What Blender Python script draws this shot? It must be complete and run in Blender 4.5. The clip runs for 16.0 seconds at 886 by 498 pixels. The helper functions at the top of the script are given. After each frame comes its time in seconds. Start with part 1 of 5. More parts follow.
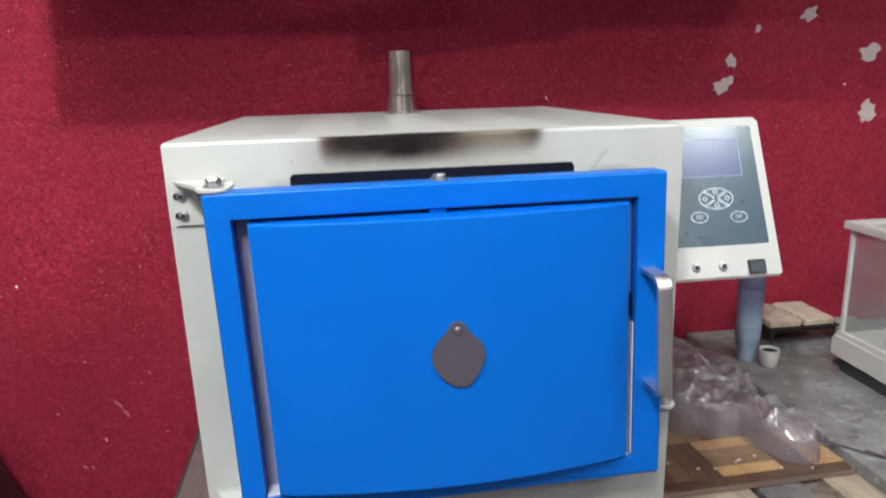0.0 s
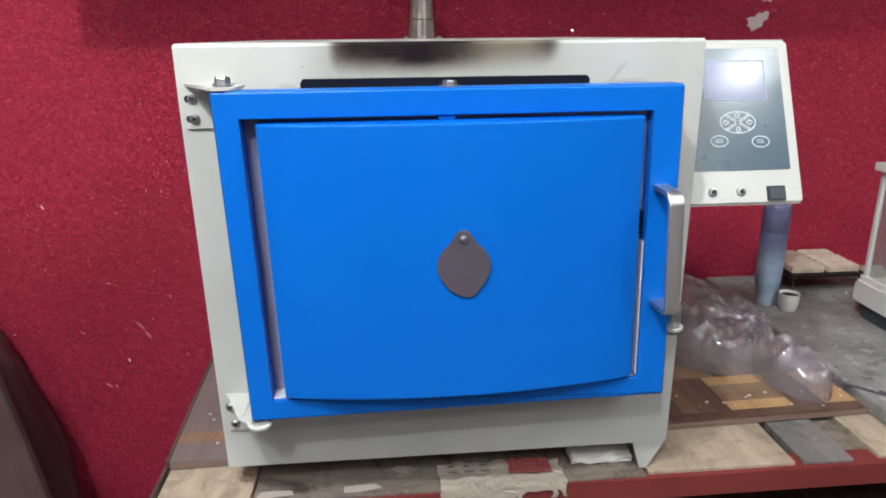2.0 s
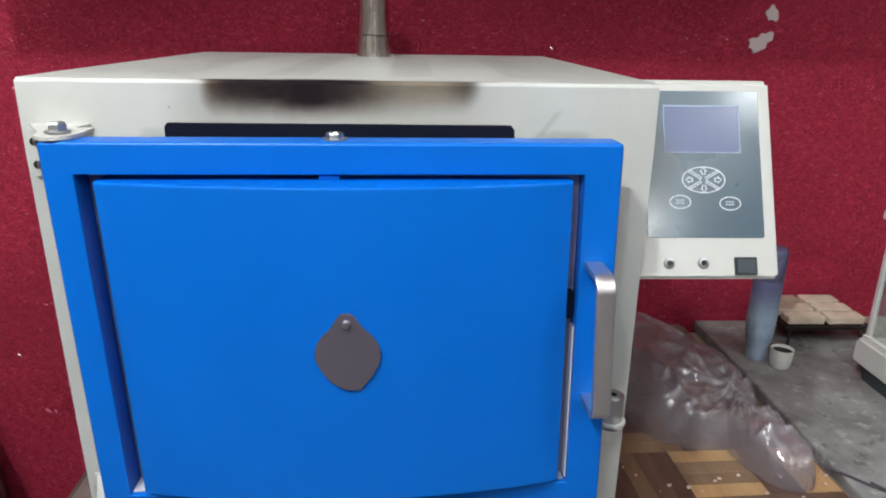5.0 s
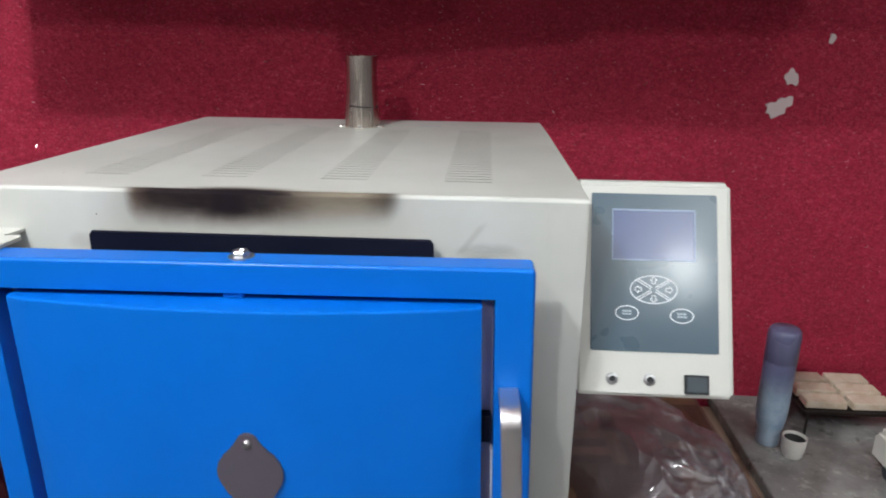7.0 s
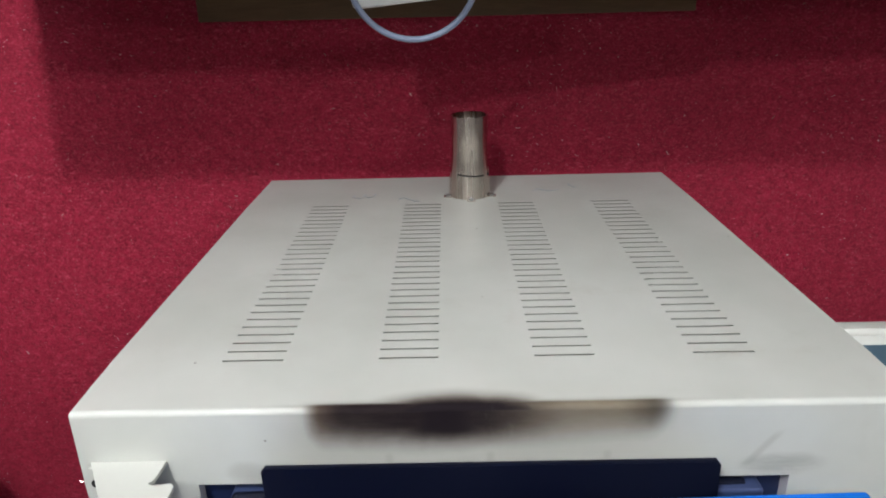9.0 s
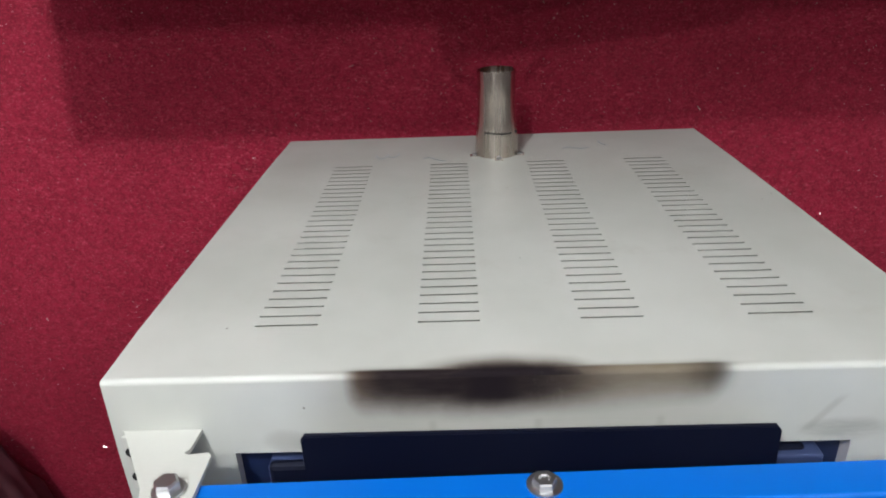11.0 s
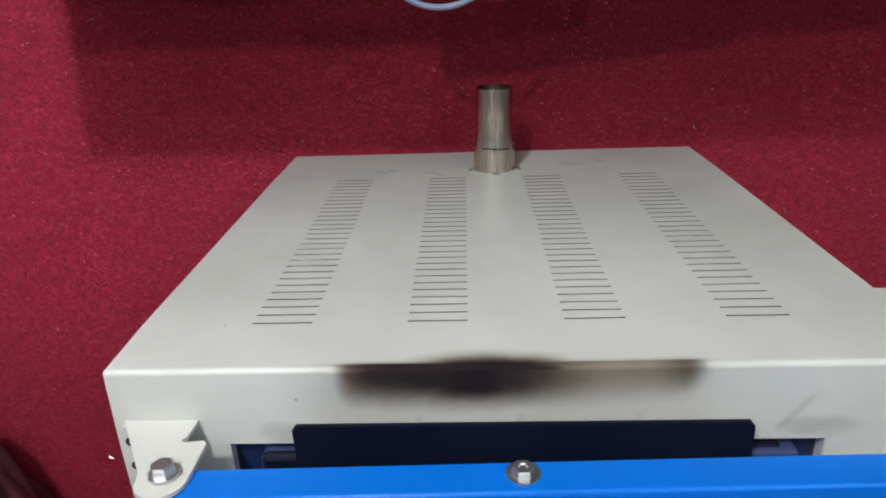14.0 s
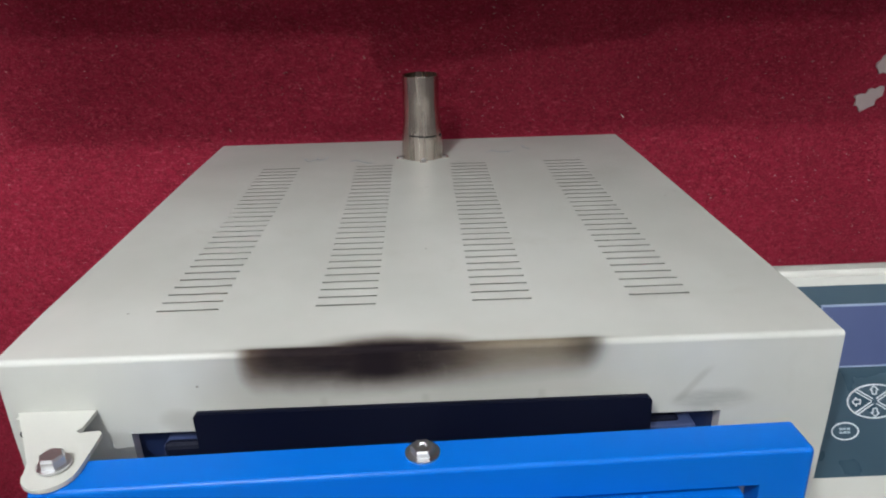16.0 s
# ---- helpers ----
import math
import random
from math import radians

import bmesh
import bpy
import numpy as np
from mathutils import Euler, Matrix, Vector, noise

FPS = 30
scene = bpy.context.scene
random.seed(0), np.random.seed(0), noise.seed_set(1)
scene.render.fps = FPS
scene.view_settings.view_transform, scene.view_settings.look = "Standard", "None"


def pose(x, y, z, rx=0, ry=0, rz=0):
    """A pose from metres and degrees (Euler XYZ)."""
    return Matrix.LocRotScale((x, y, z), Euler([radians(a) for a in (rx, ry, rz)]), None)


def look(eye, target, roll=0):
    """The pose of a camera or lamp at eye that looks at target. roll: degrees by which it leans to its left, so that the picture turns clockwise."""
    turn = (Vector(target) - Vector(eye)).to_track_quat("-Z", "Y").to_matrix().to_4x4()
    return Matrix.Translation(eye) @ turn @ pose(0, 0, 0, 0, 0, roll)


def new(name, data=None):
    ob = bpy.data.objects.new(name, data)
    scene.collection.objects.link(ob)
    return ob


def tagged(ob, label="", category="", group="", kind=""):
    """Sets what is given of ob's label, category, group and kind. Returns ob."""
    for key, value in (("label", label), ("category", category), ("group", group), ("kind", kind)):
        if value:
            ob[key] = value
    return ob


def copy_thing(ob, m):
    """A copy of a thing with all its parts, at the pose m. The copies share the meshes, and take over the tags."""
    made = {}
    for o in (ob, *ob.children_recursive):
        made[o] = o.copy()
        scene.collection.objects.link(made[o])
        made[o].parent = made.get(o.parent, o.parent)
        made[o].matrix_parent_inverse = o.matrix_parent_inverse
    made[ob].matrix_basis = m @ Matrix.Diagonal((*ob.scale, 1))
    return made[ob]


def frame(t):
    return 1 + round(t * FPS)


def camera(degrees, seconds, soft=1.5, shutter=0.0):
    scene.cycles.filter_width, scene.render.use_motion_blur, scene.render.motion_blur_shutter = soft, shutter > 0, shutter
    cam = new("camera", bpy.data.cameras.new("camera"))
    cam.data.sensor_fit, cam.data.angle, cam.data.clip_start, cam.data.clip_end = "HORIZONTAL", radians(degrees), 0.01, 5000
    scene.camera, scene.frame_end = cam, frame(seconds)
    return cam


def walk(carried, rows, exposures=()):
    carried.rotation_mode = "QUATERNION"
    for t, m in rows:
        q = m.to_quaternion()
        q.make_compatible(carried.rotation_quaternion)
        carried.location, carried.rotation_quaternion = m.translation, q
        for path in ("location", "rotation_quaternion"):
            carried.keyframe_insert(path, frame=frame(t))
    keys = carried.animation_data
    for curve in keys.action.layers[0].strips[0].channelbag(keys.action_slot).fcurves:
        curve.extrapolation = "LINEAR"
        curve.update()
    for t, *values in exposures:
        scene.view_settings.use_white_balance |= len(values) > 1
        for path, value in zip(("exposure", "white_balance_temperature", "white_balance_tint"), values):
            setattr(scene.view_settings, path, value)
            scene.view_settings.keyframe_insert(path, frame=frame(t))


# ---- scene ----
cam = camera(66.1, 16.0, soft=1.9, shutter=0.4)
PATH = [
    (0, (0.226, -0.854, 1.454), (0.474, 1.071, 0.972), -1.7),
    (0.5, (0.23, -0.876, 1.41), (0.467, 1.029, 0.847), -1.4),
    (1, (0.237, -0.877, 1.389), (0.452, 1.017, 0.781), -1.7),
    (1.5, (0.239, -0.874, 1.395), (0.436, 1.031, 0.821), -0.9),
    (2, (0.247, -0.868, 1.397), (0.41, 1.033, 0.797), -0.6),
    (2.5, (0.282, -0.86, 1.409), (0.424, 1.042, 0.807), -0.8),
    (3, (0.312, -0.86, 1.42), (0.475, 1.036, 0.806), -0.1),
    (3.2, (0.325, -0.862, 1.422), (0.504, 1.031, 0.803), -0.0),
    (5.3, (0.439, -0.705, 1.451), (0.482, 1.195, 0.826), 1.4),
    (5.5, (0.491, -0.702, 1.457), (0.453, 1.2, 0.841), 0.6),
    (6, (0.568, -0.683, 1.503), (0.522, 1.239, 0.951), 1.3),
    (6.5, (0.572, -0.674, 1.532), (0.476, 1.245, 0.975), 0.6),
    (7, (0.554, -0.666, 1.538), (0.44, 1.244, 0.955), 0.7),
    (7.5, (0.469, -0.637, 1.567), (0.344, 1.274, 0.991), 1.1),
    (8, (0.367, -0.565, 1.597), (0.256, 1.313, 0.917), 1.3),
    (8.5, (0.315, -0.47, 1.653), (0.295, 1.401, 0.946), -0.6),
    (9, (0.3, -0.444, 1.694), (0.28, 1.419, 0.967), -1.4),
    (9.5, (0.283, -0.421, 1.699), (0.275, 1.439, 0.964), -1.3),
    (10, (0.272, -0.418, 1.691), (0.218, 1.411, 0.884), -2.2),
    (12.5, (0.275, -0.432, 1.676), (0.253, 1.389, 0.85), -2.0),
    (13, (0.278, -0.44, 1.674), (0.251, 1.388, 0.864), -1.5),
    (13.5, (0.281, -0.441, 1.667), (0.29, 1.423, 0.941), -3.3),
    (14, (0.291, -0.45, 1.671), (0.214, 1.401, 0.918), -2.1),
    (14.5, (0.314, -0.442, 1.671), (0.284, 1.407, 0.911), -2.4),
    (15, (0.322, -0.446, 1.668), (0.318, 1.399, 0.896), -2.1),
    (15.5, (0.329, -0.452, 1.667), (0.333, 1.395, 0.9), -1.7),
    (16, (0.334, -0.454, 1.661), (0.381, 1.39, 0.889), -1.4),
]
walk(cam, [(t, look(eye, target, roll)) for t, eye, target, roll in PATH], ((0.0, 0.06), (3.2, 0.11), (5.5, -0.15), (7.5, -0.16), (8.5, -0.28), (12.5, -0.37), (16.0, -0.42)))

# ---------------------------------------------------------------- light
def bulb(name, at, watts, radius=0.05, colour=(0.945, 0.985, 1.0)):
    data = bpy.data.lights.new(name, "POINT")
    data.energy, data.shadow_soft_size, data.color = watts, radius, colour
    ob = new(name, data)
    ob.location = at
    return ob


# four bulbs under the ceiling, in two rows
bulb("bulb_near_west", (-0.277, -1.08, 2.75), 94, 0.03)
bulb("bulb_near_east", (1.82, -1.27, 2.75), 25, 0.06)
bulb("bulb_far_west", (-0.21, -1.78, 2.75), 51, 0.035)
bulb("bulb_far_east", (1.62, -2.38, 2.75), 30, 0.035)

world = bpy.data.worlds.new("room_air")
world.use_nodes = True
world.node_tree.nodes["Background"].inputs[0].default_value = (0.02, 0.02, 0.022, 1)
scene.world = world


# ---------------------------------------------------------------- materials
class Mat:
    """A node material under construction: a Principled surface and a few short-hands."""

    def __init__(self, name, rough=0.5, metal=0.0, spec=0.5, coat=0.0):
        self.mat = bpy.data.materials.new(name)
        self.mat.use_nodes = True
        self.tree = self.mat.node_tree
        self.bsdf = self.tree.nodes["Principled BSDF"]
        self.bsdf.inputs["Roughness"].default_value = rough
        self.bsdf.inputs["Metallic"].default_value = metal
        self.bsdf.inputs["Specular IOR Level"].default_value = spec
        self.bsdf.inputs["Coat Weight"].default_value = coat
        self.bsdf.inputs["Coat Roughness"].default_value = 0.09
        self.where = self.tree.nodes.new("ShaderNodeTexCoord").outputs["Object"]

    def node(self, kind, **props):
        n = self.tree.nodes.new(kind)
        for key, value in props.items():
            if key == "operation":
                n.operation = value
            elif key == "data_type":
                n.data_type = value
            elif key == "feature":
                n.feature = value
            elif key == "blend_type":
                n.blend_type = value
        return n

    def join(self, a, b):
        self.tree.links.new(a, b)

    def put(self, socket, value):
        if hasattr(value, "is_linked"):
            self.join(value, socket)
        else:
            socket.default_value = value

    def math(self, operation, a, b=0.0, c=0.0, clamp=False):
        n = self.node("ShaderNodeMath", operation=operation)
        n.use_clamp = clamp
        for socket, value in zip(n.inputs, (a, b, c)):
            self.put(socket, value)
        return n.outputs[0]

    def ramp(self, value, lo, hi, a=0.0, b=1.0):
        """A smooth step of value from lo to hi, giving a to b."""
        n = self.node("ShaderNodeMapRange")
        n.interpolation_type = "SMOOTHSTEP"
        for i, v in enumerate((value, lo, hi, a, b)):
            self.put(n.inputs[i], v)
        return n.outputs[0]

    def noise(self, scale, detail=4.0, rough=0.55, stretch=None, distort=0.0):
        n = self.node("ShaderNodeTexNoise")
        n.inputs["Scale"].default_value, n.inputs["Detail"].default_value = scale, detail
        n.inputs["Roughness"].default_value, n.inputs["Distortion"].default_value = rough, distort
        where = self.where
        if stretch:
            m = self.node("ShaderNodeMapping")
            self.join(where, m.inputs["Vector"])
            m.inputs["Scale"].default_value = stretch
            where = m.outputs[0]
        self.join(where, n.inputs["Vector"])
        return n.outputs["Fac"]

    def voronoi(self, scale, feature="F1"):
        n = self.node("ShaderNodeTexVoronoi", feature=feature)
        n.inputs["Scale"].default_value = scale
        self.join(self.where, n.inputs["Vector"])
        return n.outputs["Distance"]

    def axes(self):
        n = self.node("ShaderNodeSeparateXYZ")
        self.join(self.where, n.inputs[0])
        return n.outputs

    def mix(self, fac, a, b, kind="MIX"):
        n = self.node("ShaderNodeMix", data_type="RGBA", blend_type=kind)
        for socket, value in ((n.inputs[0], fac), (n.inputs[6], a), (n.inputs[7], b)):
            self.put(socket, (*value, 1.0) if isinstance(value, tuple) and len(value) == 3 else value)
        return n.outputs[2]

    def colour(self, value):
        self.put(self.bsdf.inputs["Base Color"], (*value, 1.0) if isinstance(value, tuple) and len(value) == 3 else value)
        return self

    def rough(self, value):
        self.put(self.bsdf.inputs["Roughness"], value)
        return self

    def bump(self, height, strength=0.2, distance=0.002):
        n = self.node("ShaderNodeBump")
        n.inputs["Strength"].default_value, n.inputs["Distance"].default_value = strength, distance
        self.join(height, n.inputs["Height"])
        self.join(n.outputs[0], self.bsdf.inputs["Normal"])
        self.join(n.outputs[0], self.bsdf.inputs["Coat Normal"])
        return self

    def random(self):
        return self.node("ShaderNodeObjectInfo").outputs["Random"]


def plain(name, colour, rough=0.5, metal=0.0, vary=0.12, scale=30.0, bump=0.08, spec=0.5):
    """A surface of one colour with soft blotches, fine grain and slight relief."""
    m = Mat(name, rough, metal, spec)
    big, fine = m.noise(scale * 0.2, 3), m.noise(scale * 8, 3)
    dark = tuple(c * (1 - vary) for c in colour)
    lit = tuple(min(1.0, c * (1 + vary * 0.6)) for c in colour)
    m.colour(m.mix(m.math("ADD", m.math("MULTIPLY", big, 0.7), m.math("MULTIPLY", fine, 0.3)), dark, lit))
    m.rough(m.ramp(big, 0.3, 0.7, max(0.02, rough - 0.06), min(1, rough + 0.08)))
    return m.bump(fine, bump, 0.0006).mat


def red_wall_material():
    """Red fibre plaster: pale curled fibres pressed into a dark red ground, rough as felt."""
    m = Mat("red_fibre_plaster", 0.75, spec=0.3)
    broad, mid, fine = m.noise(3.0, 4), m.noise(95, 6, 0.8, distort=1.0), m.noise(300, 3)
    fibre = m.noise(190, 4, 0.7, (0.5, 1.0, 1.4), 1.8)
    curl = m.noise(120, 3, 0.6, None, 3.0)
    base = m.mix(m.ramp(mid, 0.30, 0.70), (0.195, 0.005, 0.020), (0.445, 0.016, 0.057))
    base = m.mix(m.ramp(fibre, 0.53, 0.66, 0, 0.75), base, (0.72, 0.095, 0.150))
    base = m.mix(m.ramp(m.math("ABSOLUTE", m.math("SUBTRACT", curl, 0.5)), 0.0, 0.022, 0.45, 0), base, (0.60, 0.075, 0.12))
    base = m.mix(m.ramp(broad, 0.35, 0.75, 0, 0.35), base, (0.20, 0.010, 0.026))
    cells = m.voronoi(300)
    glint = m.math("MULTIPLY", m.ramp(cells, 0.14, 0.28, 1, 0), m.ramp(m.noise(85, 3), 0.54, 0.66))
    base = m.mix(m.math("MULTIPLY", glint, 0.55), base, (0.72, 0.28, 0.30))
    m.colour(base)
    m.rough(m.ramp(glint, 0, 1, 0.78, 0.3))
    return m.bump(m.math("ADD", m.math("MULTIPLY", mid, 0.7), m.math("MULTIPLY", fibre, 0.5)), 0.6, 0.004).mat


def case_material():
    """Cream powder coat, scorched above the door: brown at the rim of the stain, sooty in its core."""
    m = Mat("cream_powder_coat", 0.42)
    x, y, z = m.axes()
    broad, fine = m.noise(6, 4), m.noise(700, 2)
    base = m.mix(m.ramp(broad, 0.3, 0.75), (0.495, 0.502, 0.462), (0.575, 0.578, 0.54))
    wob = m.math("MULTIPLY", m.math("SUBTRACT", m.noise(17, 4, 0.6), 0.5), 0.012)
    zz, xx = m.math("ADD", z, wob), m.math("ADD", x, m.math("MULTIPLY", wob, 0.9))
    front = m.ramp(y, 0.004, 0.009, 1, 0)
    streak = m.noise(40, 4, 0.7, (0.35, 1, 1.6))
    across = m.math("MULTIPLY", m.ramp(xx, 0.174, 0.198), m.ramp(xx, 0.452, 0.478, 1, 0))
    # the sooty core hangs lowest under its middle and thins out to the right
    lens = m.math("DIVIDE", m.math("SUBTRACT", xx, 0.286), 0.112)
    sag = m.math("MULTIPLY", m.math("MULTIPLY", lens, lens), 0.010)
    core_x = m.math("MULTIPLY", m.ramp(xx, 0.178, 0.215), m.ramp(xx, 0.325, 0.400, 1, 0))
    soot = m.math("MULTIPLY", core_x, m.ramp(m.math("SUBTRACT", zz, sag), 1.346, 1.376))
    heart = m.math("MULTIPLY", m.math("MULTIPLY", m.ramp(xx, 0.205, 0.285), m.ramp(xx, 0.300, 0.385, 1, 0)), m.ramp(m.math("SUBTRACT", zz, sag), 1.350, 1.370))
    soot = m.math("MAXIMUM", m.math("MULTIPLY", soot, m.ramp(streak, 0.3, 0.7, 0.88, 0.97)), heart)
    rise = m.math("MULTIPLY", m.math("ABSOLUTE", m.math("SUBTRACT", xx, 0.290)), 0.06)
    brown = m.math("MULTIPLY", across, m.ramp(m.math("SUBTRACT", zz, rise), 1.328, 1.377))
    brown = m.math("MULTIPLY", brown, m.ramp(streak, 0.3, 0.7, 0.92, 1.0))
    patch = m.math("MULTIPLY", m.math("MULTIPLY", m.ramp(xx, 0.425, 0.458), m.ramp(xx, 0.458, 0.478, 1, 0)), m.ramp(zz, 1.360, 1.386))
    # on the top sheet a low hump of soot with a brown fringe licks back over the fold
    off = m.math("DIVIDE", m.math("SUBTRACT", xx, 0.303), 0.085)
    hump = m.math("SUBTRACT", m.math("SUBTRACT", 1.0, m.math("MULTIPLY", off, off)), m.math("DIVIDE", m.math("ADD", y, wob), 0.026))
    upper = m.ramp(z, 1.383, 1.387)
    top = m.math("MULTIPLY", m.math("MULTIPLY", m.ramp(hump, -0.25, 0.75), upper), m.ramp(y, 0.045, 0.018))
    top_dark = m.math("MULTIPLY", m.ramp(hump, 0.22, 0.80), upper)
    fringe = m.math("MULTIPLY", m.math("MULTIPLY", across, upper), m.ramp(m.math("ADD", y, wob), 0.014, 0.003, 0, 0.45))
    haze = m.math("MULTIPLY", m.math("MULTIPLY", m.ramp(xx, 0.13, 0.20), m.ramp(xx, 0.43, 0.52, 1, 0)), m.ramp(z, 1.315, 1.37, 0.10, 0.32))
    browned = m.math("MAXIMUM", m.math("MULTIPLY", m.math("MAXIMUM", m.math("MULTIPLY", brown, 0.95), haze), front), m.math("MAXIMUM", m.math("MULTIPLY", top, 0.85), fringe))
    black = m.math("MAXIMUM", m.math("MULTIPLY", m.math("MAXIMUM", soot, m.math("MULTIPLY", patch, 0.62)), front), top_dark)
    base = m.mix(browned, base, m.mix(m.ramp(xx, 0.30, 0.42), (0.085, 0.046, 0.026), (0.150, 0.115, 0.075)))
    base = m.mix(m.math("MULTIPLY", black, 0.97), base, (0.010, 0.007, 0.010))
    # short drips under the scorch and a sooty smudge by the corner of the mouth
    for dx in (0.2485, 0.3290, 0.4215):
        drip = m.math("MULTIPLY", m.ramp(m.math("ABSOLUTE", m.math("SUBTRACT", x, dx)), 0.0005, 0.005, 0.22, 0), m.math("MULTIPLY", m.ramp(z, 1.334, 1.338), m.ramp(z, 1.344, 1.350, 1, 0)))
        base = m.mix(m.math("MULTIPLY", drip, front), base, (0.22, 0.19, 0.15))
    du, dv = m.math("DIVIDE", m.math("SUBTRACT", xx, 0.560), 0.040), m.math("DIVIDE", m.math("SUBTRACT", zz, 1.331), 0.014)
    smudge = m.math("SUBTRACT", 1.0, m.math("ADD", m.math("MULTIPLY", du, du), m.math("MULTIPLY", dv, dv)))
    base = m.mix(m.math("MULTIPLY", m.math("MULTIPLY", m.ramp(smudge, 0.0, 1.0, 0, 0.40), m.ramp(streak, 0.3, 0.65, 0.3, 1)), front), base, (0.12, 0.11, 0.09))
    du = m.math("DIVIDE", m.math("SUBTRACT", xx, 0.135), 0.022)
    smudge = m.math("SUBTRACT", 1.0, m.math("ADD", m.math("MULTIPLY", du, du), m.math("MULTIPLY", dv, dv)))
    base = m.mix(m.math("MULTIPLY", m.ramp(smudge, 0.0, 1.0, 0, 0.25), front), base, (0.14, 0.12, 0.09))
    # handling grime, fine specks and a curved scuff by the corner of the opening
    specks = m.math("MULTIPLY", m.ramp(m.voronoi(34), 0.035, 0.05, 1, 0), m.ramp(m.noise(9, 2), 0.55, 0.62))
    base = m.mix(m.math("MULTIPLY", specks, 0.7), base, (0.12, 0.10, 0.08))
    grime = m.ramp(m.noise(11, 6, 0.7, (1, 1, 0.5)), 0.56, 0.8, 0, 0.35)
    base = m.mix(grime, base, (0.40, 0.385, 0.33))
    scuff = m.math("SUBTRACT", m.math("SUBTRACT", x, 0.535), m.math("MULTIPLY", m.math("SUBTRACT", z, 1.335), 0.75))
    scuff = m.math("MULTIPLY", m.ramp(m.math("ABSOLUTE", scuff), 0.001, 0.006, 0.3, 0), m.math("MULTIPLY", m.ramp(z, 1.325, 1.335), m.ramp(z, 1.356, 1.366, 1, 0)))
    base = m.mix(m.math("MULTIPLY", scuff, front), base, (0.25, 0.235, 0.2))
    m.colour(base)
    m.rough(m.ramp(black, 0, 1, 0.40, 0.80))
    m.put(m.bsdf.inputs["Specular IOR Level"], m.ramp(m.math("MAXIMUM", black, browned), 0, 1, 0.5, 0.06))
    return m.bump(m.math("ADD", fine, m.math("MULTIPLY", broad, 0.6)), 0.10, 0.0008).mat


def blue_material():
    m = Mat("blue_gloss_paint", 0.32, spec=0.24)
    broad, fine = m.noise(7, 3), m.noise(420, 2)
    m.colour(m.mix(broad, (0.0005, 0.118, 0.51), (0.0008, 0.148, 0.62)))
    m.rough(m.ramp(m.noise(14, 4), 0.3, 0.75, 0.30, 0.42))
    return m.bump(m.math("ADD", fine, m.math("MULTIPLY", broad, 2.0)), 0.10, 0.0008).mat


def brushed(name, colour, rough, stretch, dull=0.5):
    m = Mat(name, rough, 1.0)
    lines, broad = m.noise(60, 4, 0.6, stretch), m.noise(18, 4)
    m.colour(m.mix(m.math("MULTIPLY", m.math("ADD", lines, broad), 0.5), tuple(c * dull for c in colour), colour))
    m.rough(m.ramp(lines, 0.3, 0.7, rough - 0.06, rough + 0.1))
    return m.bump(lines, 0.06, 0.0006).mat


def wood(name, dark, light, stretch, scale=14.0, rough=0.6, spread=0.0, stain=0.0):
    """Grain drawn out along one axis; spread varies the tone from piece to piece."""
    m = Mat(name, rough)
    grain, broad, fine = m.noise(scale, 6, 0.65, stretch, 1.2), m.noise(4, 3), m.noise(220, 3, 0.6, stretch)
    col = m.mix(m.ramp(m.math("ADD", m.math("MULTIPLY", grain, 0.75), m.math("MULTIPLY", fine, 0.25)), 0.3, 0.7), dark, light)
    col = m.mix(m.ramp(broad, 0.4, 0.7, 0, 0.3), col, tuple(c * 0.6 for c in dark))
    if stain:
        col = m.mix(m.ramp(m.noise(17, 6, 0.7, None, 0.8), 0.47, 0.66, 0, stain), col, tuple(c * 0.35 for c in dark))
        col = m.mix(m.ramp(m.noise(11, 5, 0.7, None, 1.4), 0.60, 0.70, 0, stain * 0.6), col, (0.52, 0.48, 0.43))
    if spread:
        col = m.mix(m.math("MULTIPLY", m.random(), spread), col, tuple(c * 0.25 for c in dark))
    m.colour(col)
    return m.bump(m.math("ADD", grain, fine), 0.2, 0.001).mat


def slab_material():
    m = Mat("worn_grey_stone", 0.7)
    a, b, c = m.noise(9, 5, 0.65), m.noise(32, 6, 0.75), m.noise(300, 2)
    col = m.mix(m.ramp(a, 0.3, 0.72), (0.17, 0.165, 0.16), (0.33, 0.325, 0.315))
    col = m.mix(m.ramp(b, 0.53, 0.68, 0, 0.6), col, (0.52, 0.51, 0.49))
    col = m.mix(m.ramp(m.noise(24, 5, 0.7), 0.58, 0.68, 0, 0.7), col, (0.07, 0.065, 0.06))
    m.colour(col)
    return m.bump(m.math("ADD", b, m.math("MULTIPLY", c, 0.4)), 0.3, 0.0015).mat


